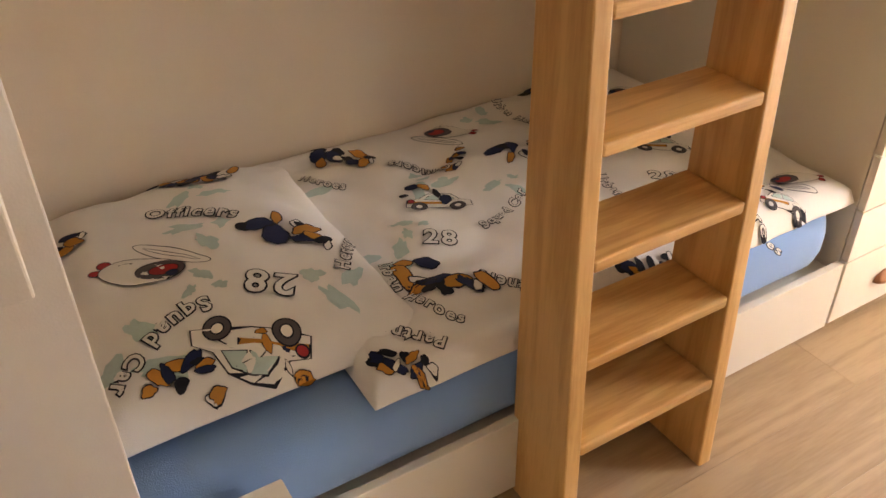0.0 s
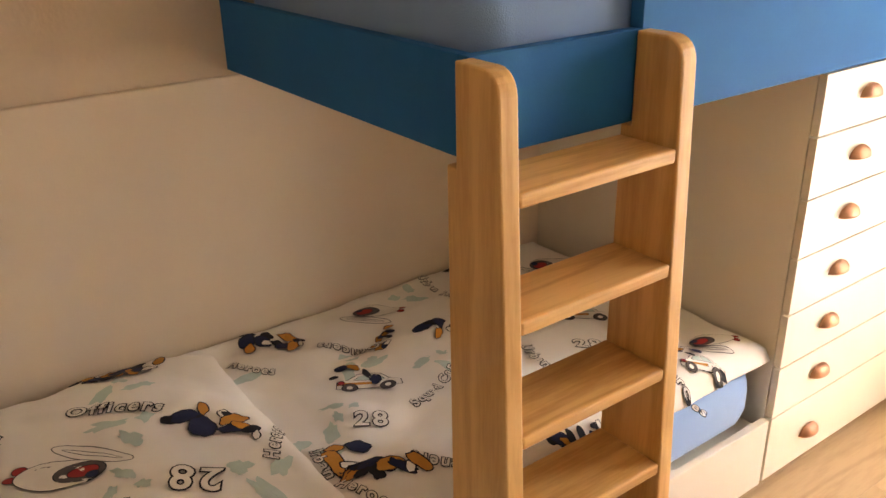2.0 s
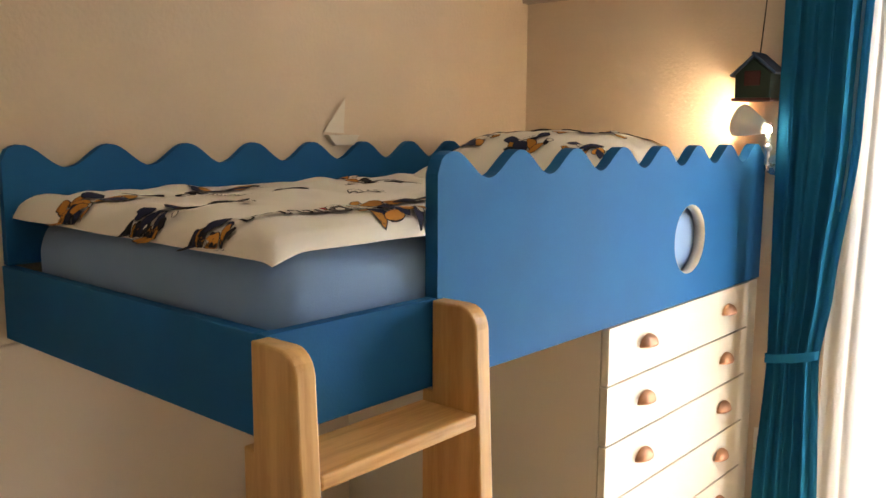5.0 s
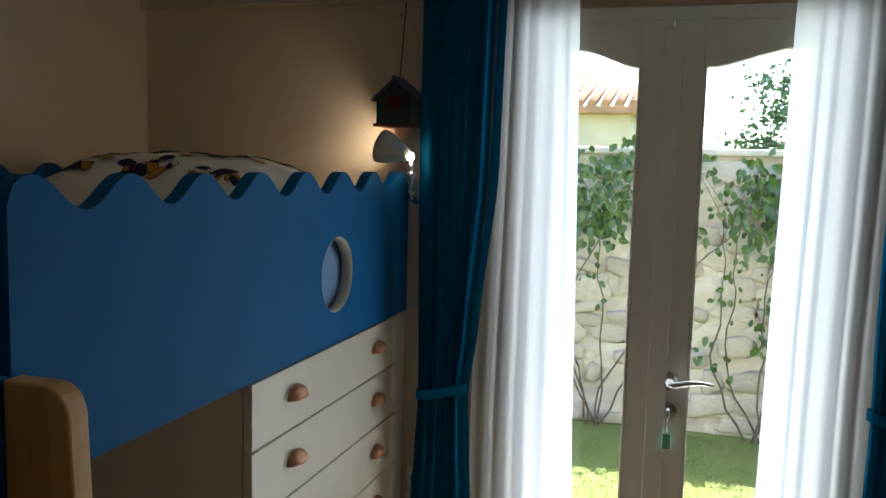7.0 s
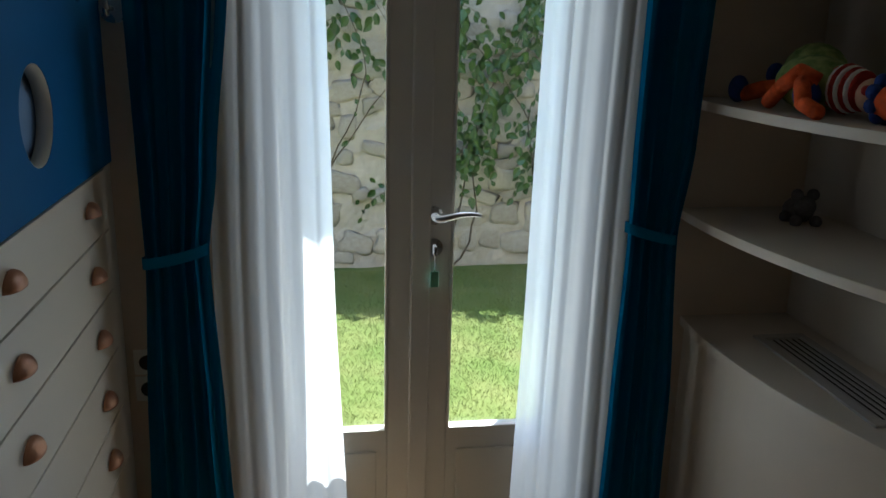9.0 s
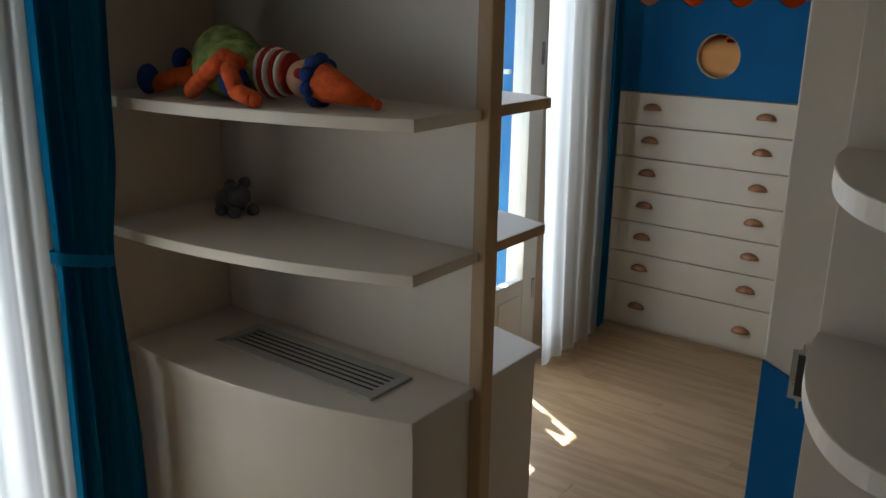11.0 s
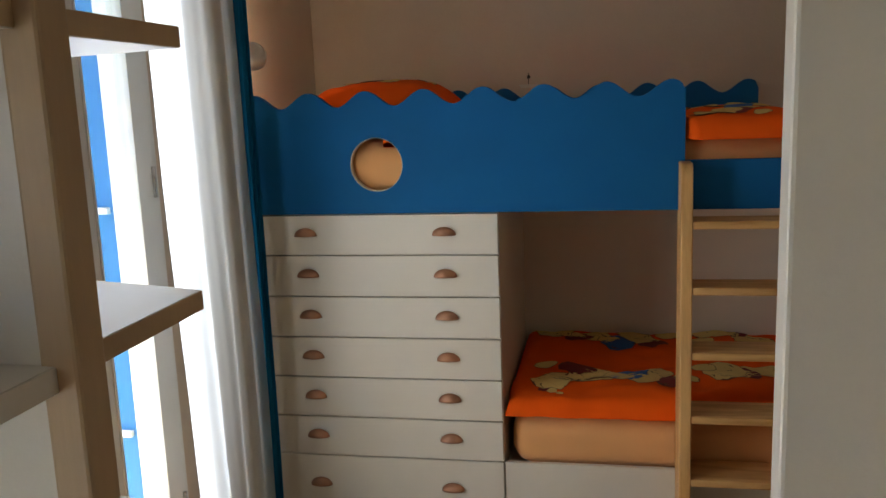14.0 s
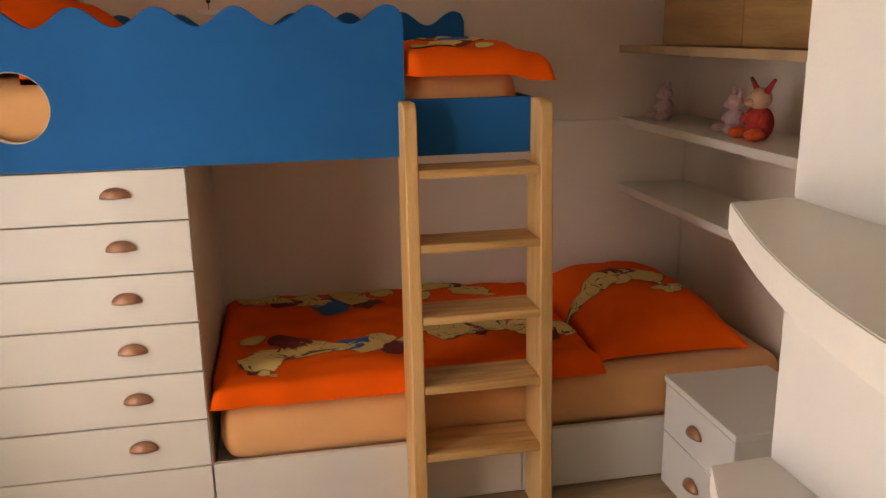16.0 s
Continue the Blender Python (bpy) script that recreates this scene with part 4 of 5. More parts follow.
for x0, x1 in ((0.98, 2.56), (3.1, 5.0)):
    rail = thing("curtain_rail", ((x0 + x1) / 2, -0.12, 2.38), "slim white double curtain rail under the ceiling", "curtain rail", "curtain rails")
    for y in (-0.10, -0.15):
        bm = bmesh.new()
        put_rod(bm, (x0, y, 2.392), (x1, y, 2.392), 0.011)
        part("rod", bm, PLASTIC, rail)
    for x in (x0 + 0.1, x1 - 0.1):
        part("bracket", box(x - 0.012, x + 0.012, -0.16, -0.04, 2.403, CEIL - 0.001, 0.003), PLASTIC, rail)


# ---- glazed doors ----
def leaf_parts(door, l, r, gl, gr, inner_right):
    y0, y1, top, gb, gt = -0.045, 0.002, 2.018, 0.395, 1.893
    part("stile", box(l, gl, y0, y1, 0.02, top, 0.003), DOORWHITE, door)
    part("stile", box(gr, r, y0, y1, 0.02, top, 0.003), DOORWHITE, door)
    part("bottom_panel", box(gl, gr, y0 + 0.002, y1, 0.02, gb, 0.003), DOORWHITE, door)
    part("panel_field", box(gl + 0.03, gr - 0.03, y0 - 0.006, y0 + 0.002, 0.10, gb - 0.06, 0.004), DOORWHITE, door)
    pts = []
    for i in range(21):
        u = i / 20
        s = u if not inner_right else 1 - u
        pts.append((gl + (gr - gl) * u, gt + 0.05 * smoothstep(s * 1.1)))
    pts += [(gr, top), (gl, top)]
    part("top_rail", slab(pts, 1, y0 + 0.001, y1), DOORWHITE, door)
    for a, b, c, d in ((gl, gl + 0.008, gb, gt + 0.01), (gr - 0.008, gr, gb, gt + 0.01), (gl + 0.008, gr - 0.008, gb, gb + 0.008)):
        part("glazing_bead", box(a, b, y0 - 0.004, y0 + 0.012, c, d, 0.002), DOORWHITE, door)
    p = part("pane", box(gl - 0.005, gr + 0.005, -0.024, -0.018, gb - 0.005, gt + 0.055), GLASS, door, "clear window glass")
    p.visible_shadow = False


def french_door(name, x0, x1, left, right, label):
    door = thing(name, ((x0 + x1) / 2, 0, 0), label, "glazed door", "", "structure")
    part("jamb", box(x0 + 0.001, x0 + 0.045, -0.03, 0.10, 0, TOP - 0.042, 0.003), DOORWHITE, door)
    part("jamb", box(x1 - 0.045, x1 - 0.001, -0.03, 0.10, 0, TOP - 0.042, 0.003), DOORWHITE, door)
    part("head", box(x0 + 0.001, x1 - 0.001, -0.03, 0.10, TOP - 0.04, TOP - 0.001, 0.003), DOORWHITE, door)
    part("threshold", box(x0 + 0.001, x1 - 0.001, -0.04, 0.40, -0.04, 0.018, 0.003), DOORWHITE, door)
    leaf_parts(door, *left, True)
    leaf_parts(door, *right, False)
    part("cover_strip", box(left[1] - 0.024, left[1] + 0.030, -0.058, -0.0455, 0.03, 2.0, 0.005), DOORWHITE, door)
    return door


door_a = french_door("door_1", *DOORS[0], (1.381, 1.740, 1.460, 1.658), (1.743, 2.168, 1.824, 2.092), "white painted french door with narrow arched panes")
door_b = french_door("door_2", *DOORS[1], (3.668, 4.05, 3.75, 3.968), (4.053, 4.444, 4.135, 4.355), "white painted french door with narrow arched panes")


def lever(door, x, z):
    bm = bmesh.new()
    put_rod(bm, (x, -0.045, z), (x, -0.056, z), 0.024, seg=20)
    spine = [(x, -0.056, z), (x, -0.078, z), (x + 0.004, -0.090, z), (x + 0.016, -0.096, z)]
    spine += [(x + 0.016 + 0.10 * k / 8, -0.096 - 0.004 * math.sin(k / 8 * 3), z + 0.013 * math.sin(k / 8 * 2.4)) for k in range(1, 9)]
    rings = []
    for k, p in enumerate(spine):
        a, b = Vector(spine[max(0, k - 1)]), Vector(spine[min(len(spine) - 1, k + 1)])
        t = (b - a).normalized()
        n1 = t.cross(Vector((0, 0, 1))).normalized()
        n2 = n1.cross(t)
        r = 0.0095 if k < 4 else 0.0095 - 0.0045 * (k - 3) / 8
        rings.append([bm.verts.new(Vector(p) + (n1 * math.cos(q) * 1.15 + n2 * math.sin(q)) * r) for q in [2 * math.pi * c / 12 for c in range(12)]])
    for a, b in zip(rings, rings[1:]):
        for c in range(12):
            bm.faces.new((a[c], b[c], b[(c + 1) % 12], a[(c + 1) % 12])).smooth = True
    bm.faces.new(rings[-1])
    h = part("door_handle", bm, STEEL, door, "curved satin steel lever handle")
    bm = bmesh.new()
    put_rod(bm, (x, -0.045, z - 0.087), (x, -0.054, z - 0.087), 0.024, seg=20)
    put_box(bm, x - 0.004, x + 0.004, -0.085, -0.054, z - 0.100, z - 0.076, 0.001)
    part("lock_rose", bm, STEEL, door)


lever(door_a, 1.778, 1.019)
tag = thing("key_tag", (1.778, -0.075, 0.81), "small green plastic key tag hanging from the lock", "key tag")
part("plate", box(1.767, 1.789, -0.080, -0.076, 0.830, 0.874, 0.002), GREENTAG, tag)
bm = bmesh.new()
put_rod(bm, (1.778, -0.078, 0.874), (1.778, -0.078, 0.918), 0.0015, seg=6)
part("ring", bm, STEEL, tag)
for z in (1.30, 0.30):
    part("hinge", box(4.425, 4.435, -0.056, -0.0455, z, z + 0.09, 0.002), STEEL, door_b)


# ---- blue shutters outside the second door ----
def shutter(x0, x1, y, turn):
    sh = thing("shutter", (x0, y, 0.03), "sky blue boarded wooden shutter standing ajar outside", "shutter", "shutters")
    n = 4
    w = (x1 - x0) / n
    for i in range(n):
        part("board", box(x0 + i * w + 0.002, x0 + (i + 1) * w - 0.002, y, y + 0.024, 0.03, 2.03, 0.003), SHUTTERBLUE, sh)
    for z in (0.3, 1.05, 1.75):
        part("batten", box(x0 + 0.01, x1 - 0.01, y - 0.02, y - 0.0005, z, z + 0.08, 0.004), SHUTTERBLUE, sh)
    bm = bmesh.new()
    put_rod(bm, (x0 + 0.05, y - 0.03, 0.92), (x1 - 0.06, y - 0.03, 0.92), 0.007)
    part("bolt", bm, PLASTIC, sh)
    sh.rotation_euler = (0, 0, radians(turn))
    return sh


shutter(3.62, 4.04, 0.41, 97)
shutter(4.475, 4.90, 0.41, 84)
fr = thing("folded_shutter", (4.48, 0.11, 0.02), "sky blue painted board of a folded shutter in the reveal", "shutter")
part("board", box(4.465, 4.4895, 0.105, 0.178, 0.02, 2.04, 0.003), SHUTTERBLUE, fr)
for z in (0.55, 1.25):
    part("latch", box(4.445, 4.4645, 0.12, 0.20, z, z + 0.02, 0.003), PLASTIC, fr)


# ---- partition with shelves by the window wall ----
def curve_outline(post_x, sgn, wall_d, mid_d, end_d, y_end):
    """Shelf outline on one side of the partition: straight back, bowed front."""
    pts = [(post_x, -0.002)]
    for i in range(15):
        u = i / 14
        d = (1 - u) ** 2 * wall_d + 2 * u * (1 - u) * mid_d + u * u * end_d
        pts.append((post_x + sgn * d, -0.002 + (y_end + 0.002) * u))
    pts.append((post_x, y_end))
    return pts


wall_p = thing("partition", (PART_X, -0.42, 0), "thin white partition ending in a beige timber post", "partition", "", "structure")
part("panel", box(PART_X - 0.018, PART_X + 0.018, -0.002, -0.83, 0, CEIL - 0.002), CREAM, wall_p)
part("post", box(PART_X - 0.022, PART_X + 0.022, -0.8305, -0.868, 0, CEIL - 0.002, 0.004), EDGE, wall_p, "beige timber end post")
for z in (1.643, 1.328, 1.023):
    for sgn, dims in ((-1, (0.37, 0.40, 0.225)), (1, (0.36, 0.40, 0.26))):
        o = curve_outline(PART_X + sgn * 0.0185, sgn, *dims, -0.845 if sgn < 0 else -0.835)
        shelf_thing(o, o[1:], z, 0.025, CREAM, LIP if z < 1.6 and sgn < 0 else EDGE, "cream laminate shelf with a bowed front edge", "partition shelves")
for sgn, dims in ((-1, (0.33, 0.385, 0.225)), (1, (0.33, 0.39, 0.26))):
    cab = thing("low_cabinet", (PART_X + sgn * 0.15, -0.4, 0), "low cream cabinet with a bowed front, built round a heater", "cabinet", "partition cabinets")
    part("top", prism(curve_outline(PART_X + sgn * 0.0185, sgn, *dims, -0.845), 0.675, 0.702, 0.003), CREAM, cab)
    d2 = [d - 0.015 for d in dims]
    part("body", prism(curve_outline(PART_X + sgn * 0.0185, sgn, *d2, -0.835), 0.0, 0.6745), CREAM, cab)
    if sgn < 0:
        gm = box(2.638, 2.783, -0.185, -0.21, 0.7025, 0.7095, 0.001)
        put_box(gm, 2.638, 2.783, -0.687, -0.712, 0.7025, 0.7095, 0.001)
        put_box(gm, 2.638, 2.66, -0.211, -0.686, 0.7025, 0.7095, 0.001)
        put_box(gm, 2.761, 2.783, -0.211, -0.686, 0.7025, 0.7095, 0.001)
        gr = part("grille", gm, ALU, cab, "slotted aluminium air grille")
        # dark sheet on the closed top, painting the shade between the slats
        part("slot_shade", box(2.661, 2.76, -0.212, -0.685, 0.7024, 0.7032), DARKGAP, gr)
        for i in range(5):
            x = 2.668 + i * 0.0186
            part("slat", box(x, x + 0.010, -0.2125, -0.6845, 0.7034, 0.7046), ALU, gr)

# ---- the partition with the sliding door ----
south_p = thing("sliding_partition", (PART_X, -2.3, 0), "cream pocket partition for the sliding door", "partition", "", "structure")
part("panel", box(2.805, 2.848, -1.55, -4.098, 0, CEIL - 0.002, 0.002), CREAM, south_p)
part("panel", box(2.902, 2.945, -1.55, -4.098, 0, CEIL - 0.002, 0.002), CREAM, south_p)
slide = thing("sliding_door", (2.875, -2.0, 0), "cream sliding door with a blue wave-shaped foot, nearly pushed in", "sliding door")
part("leaf", box(2.857, 2.893, -1.457, -2.25, 0.012, CEIL - 0.01, 0.004), CREAM, slide)
wv = [(-1.4565, 0.02)] + [(-1.4565 - 0.0905 * i / 12, 0.935 - 0.026 * math.sin(math.pi / 2 * i / 12)) for i in range(13)] + [(-1.549, 0.02)]
part("wave_panel", slab(wv, 0, 2.8535, 2.8565), BLUE, slide, "blue painted wave")
hb = bmesh.new()
put_box(hb, 2.8505, 2.8534, -1.506, -1.542, 0.862, 0.985, 0.0)
bmesh.ops.bevel(hb, geom=[e for e in hb.edges if abs((e.verts[0].co - e.verts[1].co).x) > 0.002], offset=0.016, segments=5, affect="EDGES")
ph = part("pull_plate", hb, STEEL, slide, "oblong steel flush pull")
# raised dark patch; the hollow's shade is in its colour, nothing is sunk
part("pull_shade", box(2.8500, 2.8504, -1.516, -1.532, 0.885, 0.962), DARKGAP, ph)

for z in (1.333, 1.028):
    pts = [(2.804, -1.552)]
    for i in range(1, 15):
        u = i / 14
        pts.append((2.804 - 0.42 * math.sin(u * math.pi / 2) ** 0.9, -1.552 - 0.20 * u ** 1.5))
    pts += [(2.384, -2.1), (2.804, -2.1)]
    shelf_thing(pts, pts[:-1] if pts[0][0] < 3 else pts[:-1], z, 0.032, CREAM, LIP, "cream shelf with a swept curved front edge", "corner shelves")

block = thing("wardrobe", (3.2, -2.9, 0), "plain cream built-in wardrobe side", "wardrobe")
part("body", box(2.9455, 3.45, -1.76, -4.098, 0, CEIL - 0.002, 0.002), CREAM, block)
for z in (1.333, 1.028):
    pts = [(3.45, -1.759), (3.445, -1.685)]
    for i in range(1, 13):
        u = i / 12
        pts.append((3.445 - 0.499 * u, -1.685 + 0.13 * math.sin(u * math.pi / 2)))
    pts += [(2.946, -1.759)]
    shelf_thing(pts, pts[:-1] if pts[0][0] < 3 else pts[:-1], z, 0.032, CREAM, LIP, "cream shelf with a swept curved front edge", "corner shelves")


# ---- bed heads ----
def nightstand(X, y0, y1, d):
    ns = thing("nightstand", (X(1.2), (y0 + y1) / 2, 0), "small white two-drawer nightstand with copper pulls beside the bed", "nightstand", "nightstands")
    part("body", box(X(0.98 + d), X(1.42 + d), y0 - 0.018, y1, 0.0, 0.378), WHITE, ns)
    part("top", box(X(0.975 + d), X(1.425 + d), y0 + 0.004, y1, 0.3785, 0.40, 0.003), WHITE, ns)
    for z0, z1 in ((0.02, 0.205), (0.21, 0.374)):
        dr = part("drawer", box(X(0.982 + d), X(1.418 + d), y0 - 0.0175, y0, z0, z1, 0.002), WHITE, ns)
        hb = cup_handle(same, 0, 0, 1)
        for v in hb.verts:
            x, y, z = v.co
            v.co = (X(1.2 + d) + y, y0 + (x - BED), (z0 + z1) / 2 + 0.012 + z)
        part("handle", hb, COPPER, dr, "copper half-moon cup pull", True)


nightstand(flip, -2.43, -2.80, 0.03)
nightstand(same, -2.525, -2.90, 0.02)
for z, y, m in ((1.15, -2.645, WHITE), (0.868, -2.645, WHITE), (1.445, -2.635, EDGE)):
    o = [(WIDE - 0.026, -2.949), (WIDE - 0.026, y), (4.62, y), (4.62, -2.949)]
    shelf_thing(o, [o[2], o[1]], z, 0.03, m, LIP if m is WHITE else EDGE, "white wall shelf above the head of the bed" if m is WHITE else "beige edged shelf under a brown cupboard", "bed head shelves")
cup = thing("wall_cupboard", (5.2, -2.8, 1.446), "brown veneered cupboard standing on the wall shelf", "cupboard")
part("body", box(5.775, 4.62, -2.718, -2.948, 1.4465, 2.2, 0.003), WALNUT, cup)
for x0, x1 in ((5.774, 5.20), (5.197, 4.621)):
    part("door", box(x0, x1, -2.70, -2.7175, 1.448, 2.198, 0.002), WALNUT, cup)
wall_end = part("end_panel", box(0.962, 0.985, -2.737, -4.09, 0, CEIL - 0.002, 0.003), CREAM)
tagged(wall_end, "tall cream side panel at the head of the bed", "panel")
tray = thing("wall_shelf", (1.1, -2.9, 1.04), "short cream shelf box with an upright orange book", "shelf")
part("box", box(0.986, 1.22, -2.775, -3.1, 1.04, 1.235, 0.003), CREAM, tray)
bk = part("book", box(1.02, 1.16, -2.785, -2.96, 1.2355, 1.265, 0.002), ORANGEPLUSH)
tagged(bk, "orange book lying on the shelf box", "book")


# ---- small things by the bunk ----
def spot_lamp(X, x, z, toward):
    lamp = thing("wall_lamp", (X(x), -0.002, z - 0.1), "ivory wall spot lamp with a conical shade, switched on", "lamp", "wall lamps")
    bm = bmesh.new()
    put_rod(bm, (X(x) + 0.02 * toward, -0.002, z - 0.115), (X(x) + 0.02 * toward, -0.022, z - 0.115), 0.032, seg=20)
    part("base", bm, STEEL, lamp)
    bm = bmesh.new()
    put_rod(bm, (X(x) + 0.02 * toward, -0.02, z - 0.115), (X(x) + 0.02 * toward, -0.09, z - 0.11), 0.006)
    put_rod(bm, (X(x) + 0.02 * toward, -0.09, z - 0.13), (X(x) + 0.02 * toward, -0.09, z + 0.01), 0.007)
    put_ball(bm, (X(x) + 0.02 * toward, -0.09, z - 0.06), 0.014)
    put_ball(bm, (X(x) + 0.02 * toward, -0.09, z + 0.005), 0.013)
    part("arm", bm, STEEL, lamp)
    back, mouth = Vector((X(x) + 0.005 * toward, -0.10, z + 0.002)), Vector((X(x) - 0.085 * toward, -0.09, z + 0.030))
    d = (mouth - back).normalized()
    bm = bmesh.new()
    m = Matrix.Translation(back) @ d.to_track_quat("Z", "Y").to_matrix().to_4x4()
    prof = [(0.015, -0.012), (0.022, 0.0), (0.037, 0.036), (0.049, 0.068), (0.052, 0.082), (0.0495, 0.082), (0.035, 0.038), (0.018, 0.004)]
    rings = [[bm.verts.new(m @ Vector((r * math.cos(a), r * math.sin(a), h))) for a in [2 * math.pi * i / 28 for i in range(28)]] for r, h in prof]
    for a, b in zip(rings, rings[1:]):
        for i in range(28):
            bm.faces.new((a[i], b[i], b[(i + 1) % 28], a[(i + 1) % 28]))
    bm.faces.new(rings[0])
    part("shade", bm, LAMPWHITE, lamp, "ivory conical shade", True)
    bm = bmesh.new()
    put_ball(bm, back + d * 0.05, 0.019)
    part("bulb", bm, BULB, lamp, "lit bulb", True)
    bm = bmesh.new()
    put_ball(bm, back - d * 0.018, 0.012)
    part("tail_glow", bm, BULB, lamp, "bright spot at the back of the shade", True)
    light = new("lamp_light", bpy.data.lights.new("lamp_light", "POINT"))
    light.data.energy, light.data.color, light.data.shadow_soft_size = 0.016, (1.0, 0.46, 0.14), 0.03
    light.location = back + d * 0.085


spot_lamp(same, 0.985, 1.635, 1)
spot_lamp(flip, 1.022, 1.70, -1)

house = thing("birdhouse", (0.95, -0.05, 1.72), "small painted toy birdhouse hanging on a cord", "birdhouse")
part("body", slab([(0.895, 1.728), (1.005, 1.728), (1.005, 1.80), (0.95, 1.848), (0.895, 1.80)], 1, -0.10, -0.012, 0.002), BIRDGREEN, house)
for s in (-1, 1):
    bm = box(-0.006, 0.092, -0.112, -0.004, 0, 0.008, 0.001)
    bmesh.ops.transform(bm, matrix=Matrix.Translation((0.95, 0, 1.858)) @ Matrix.Rotation(s * radians(41) if s > 0 else math.pi - radians(41), 4, "Y"), verts=bm.verts)
    part("roof_board", bm, BIRDBLUE, house)
part("door", box(0.925, 0.975, -0.104, -0.1005, 1.765, 1.81, 0.002), BIRDRED, house)
part("base_board", box(0.888, 1.012, -0.108, -0.006, 1.718, 1.7275, 0.002), BIRDRED, house)
bm = bmesh.new()
put_rod(bm, (0.95, -0.05, 1.86), (0.95, -0.006, 2.095), 0.0018, seg=6)
part("cord", bm, DARKGAP, house)
bm = bmesh.new()
put_ball(bm, (0.935, -0.012, 2.06), 0.007)
tagged(part("hook", bm, STEEL), "small steel wall hook", "hook")

boat = thing("toy_sailboat", (0.036, -0.98, 1.57), "small white paper sailboat standing on the back board", "sailboat")
part("hull", slab([(-1.035, 1.607), (-0.905, 1.607), (-0.93, 1.575), (-1.005, 1.575)], 0, 0.026, 0.045, 0.002), WHITE, boat)
part("sail", slab([(-1.045, 1.615), (-0.965, 1.612), (-0.958, 1.715)], 0, 0.034, 0.037), WHITE, boat)
boat2 = thing("toy_sailboat", (WIDE - 0.036, -1.0, 1.57), "tiny wooden sailboat on the back board's edge", "sailboat")
part("hull", slab([(-1.04, 1.600), (-0.95, 1.600), (-0.965, 1.585), (-1.025, 1.585)], 0, WIDE - 0.046, WIDE - 0.0367, 0.001), WHITE, boat2)
bm = bmesh.new()
put_rod(bm, (WIDE - 0.036, -0.997, 1.60), (WIDE - 0.036, -0.997, 1.65), 0.0015, seg=6)
put_ball(bm, (WIDE - 0.036, -0.997, 1.632), 0.008)
part("mast", bm, DARKGAP, boat2)

for z in (0.615, 0.538):
    so = thing("wall_socket", (1.0, -0.002, z), "white round wall socket", "socket", "sockets")
    part("plate", box(0.985, 1.055, -0.002, -0.010, z - 0.036, z + 0.036, 0.004), PLASTIC, so)
    # flat dark disc on the plate, coloured as the shade of the socket's hollow
    bm = bmesh.new()
    put_rod(bm, (1.02, -0.0105, z), (1.02, -0.012, z), 0.021, seg=20)
    part("well_shade", bm, DARKGAP, so)

# ---- soft toys ----
bm = bmesh.new()
TX, TZ = 2.62, 1.328
put_ball(bm, (TX, -0.34, TZ + 0.066), (0.078, 0.11, 0.065), mat=0)
put_ball(bm, (TX + 0.04, -0.27, TZ + 0.078), (0.07, 0.09, 0.078), mat=0)
for k in range(7):
    put_ball(bm, (TX + 0.01, -0.425 - 0.014 * k, TZ + 0.062), (0.048 - 0.003 * abs(k - 2), 0.009, 0.056 - 0.003 * abs(k - 2)), mat=1 if k % 2 == 0 else 6)
put_ball(bm, (TX + 0.01, -0.545, TZ + 0.055), (0.036, 0.036, 0.038), mat=2)
put_ball(bm, (TX - 0.02, -0.562, TZ + 0.068), 0.011, mat=5)
for k in range(9):
    a = 2 * math.pi * k / 9
    put_ball(bm, (TX + 0.015 + 0.036 * math.cos(a), -0.585, TZ + 0.053 + 0.04 * math.sin(a)), 0.017, 10, 7, mat=4)
put_rod(bm, (TX + 0.015, -0.59, TZ + 0.05), (TX + 0.04, -0.715, TZ + 0.014), 0.042, 0.008, 14, mat=3)
put_ball(bm, (TX + 0.042, -0.715, TZ + 0.013), 0.012, mat=3)
for path, m, r in ((((-0.04, -0.42, 0.075), (-0.075, -0.40, 0.095), (-0.09, -0.36, 0.06), (-0.085, -0.30, 0.02)), 3, 0.018), (((-0.04, -0.40, 0.06), (-0.08, -0.42, 0.07), (-0.095, -0.46, 0.03), (-0.085, -0.50, 0.016)), 3, 0.018),
                   (((0.0, -0.24, 0.05), (-0.05, -0.20, 0.04), (-0.07, -0.16, 0.025)), 3, 0.02), (((0.06, -0.22, 0.05), (0.03, -0.16, 0.06)), 3, 0.02)):
    for (x0, y0, z0), (x1, y1, z1) in zip(path, path[1:]):
        put_rod(bm, (TX + x0, y0, TZ + z0), (TX + x1, y1, TZ + z1), r, mat=m)
        put_ball(bm, (TX + x1, y1, TZ + z1), r, 10, 7, mat=m)
put_ball(bm, (TX - 0.085, -0.145, TZ + 0.035), (0.026, 0.022, 0.034), mat=4)
put_ball(bm, (TX - 0.055, -0.405, TZ + 0.045), (0.03, 0.035, 0.035), mat=4)
put_ball(bm, (TX + 0.02, -0.13, TZ + 0.07), (0.024, 0.024, 0.03), mat=4)
toy = part("stuffed_toy", bm, [GREENPLUSH, REDPLUSH, SKINPLUSH, ORANGEPLUSH, BLUEPLUSH, REDPLUSH, P_WHITE])
tagged(toy, "floppy cloth doll in orange, blue and spotted green", "soft toy")
bm = bmesh.new()
put_ball(bm, (2.735, -0.16, 1.0495), (0.038, 0.045, 0.035))
put_ball(bm, (2.725, -0.205, 1.0695), 0.028)
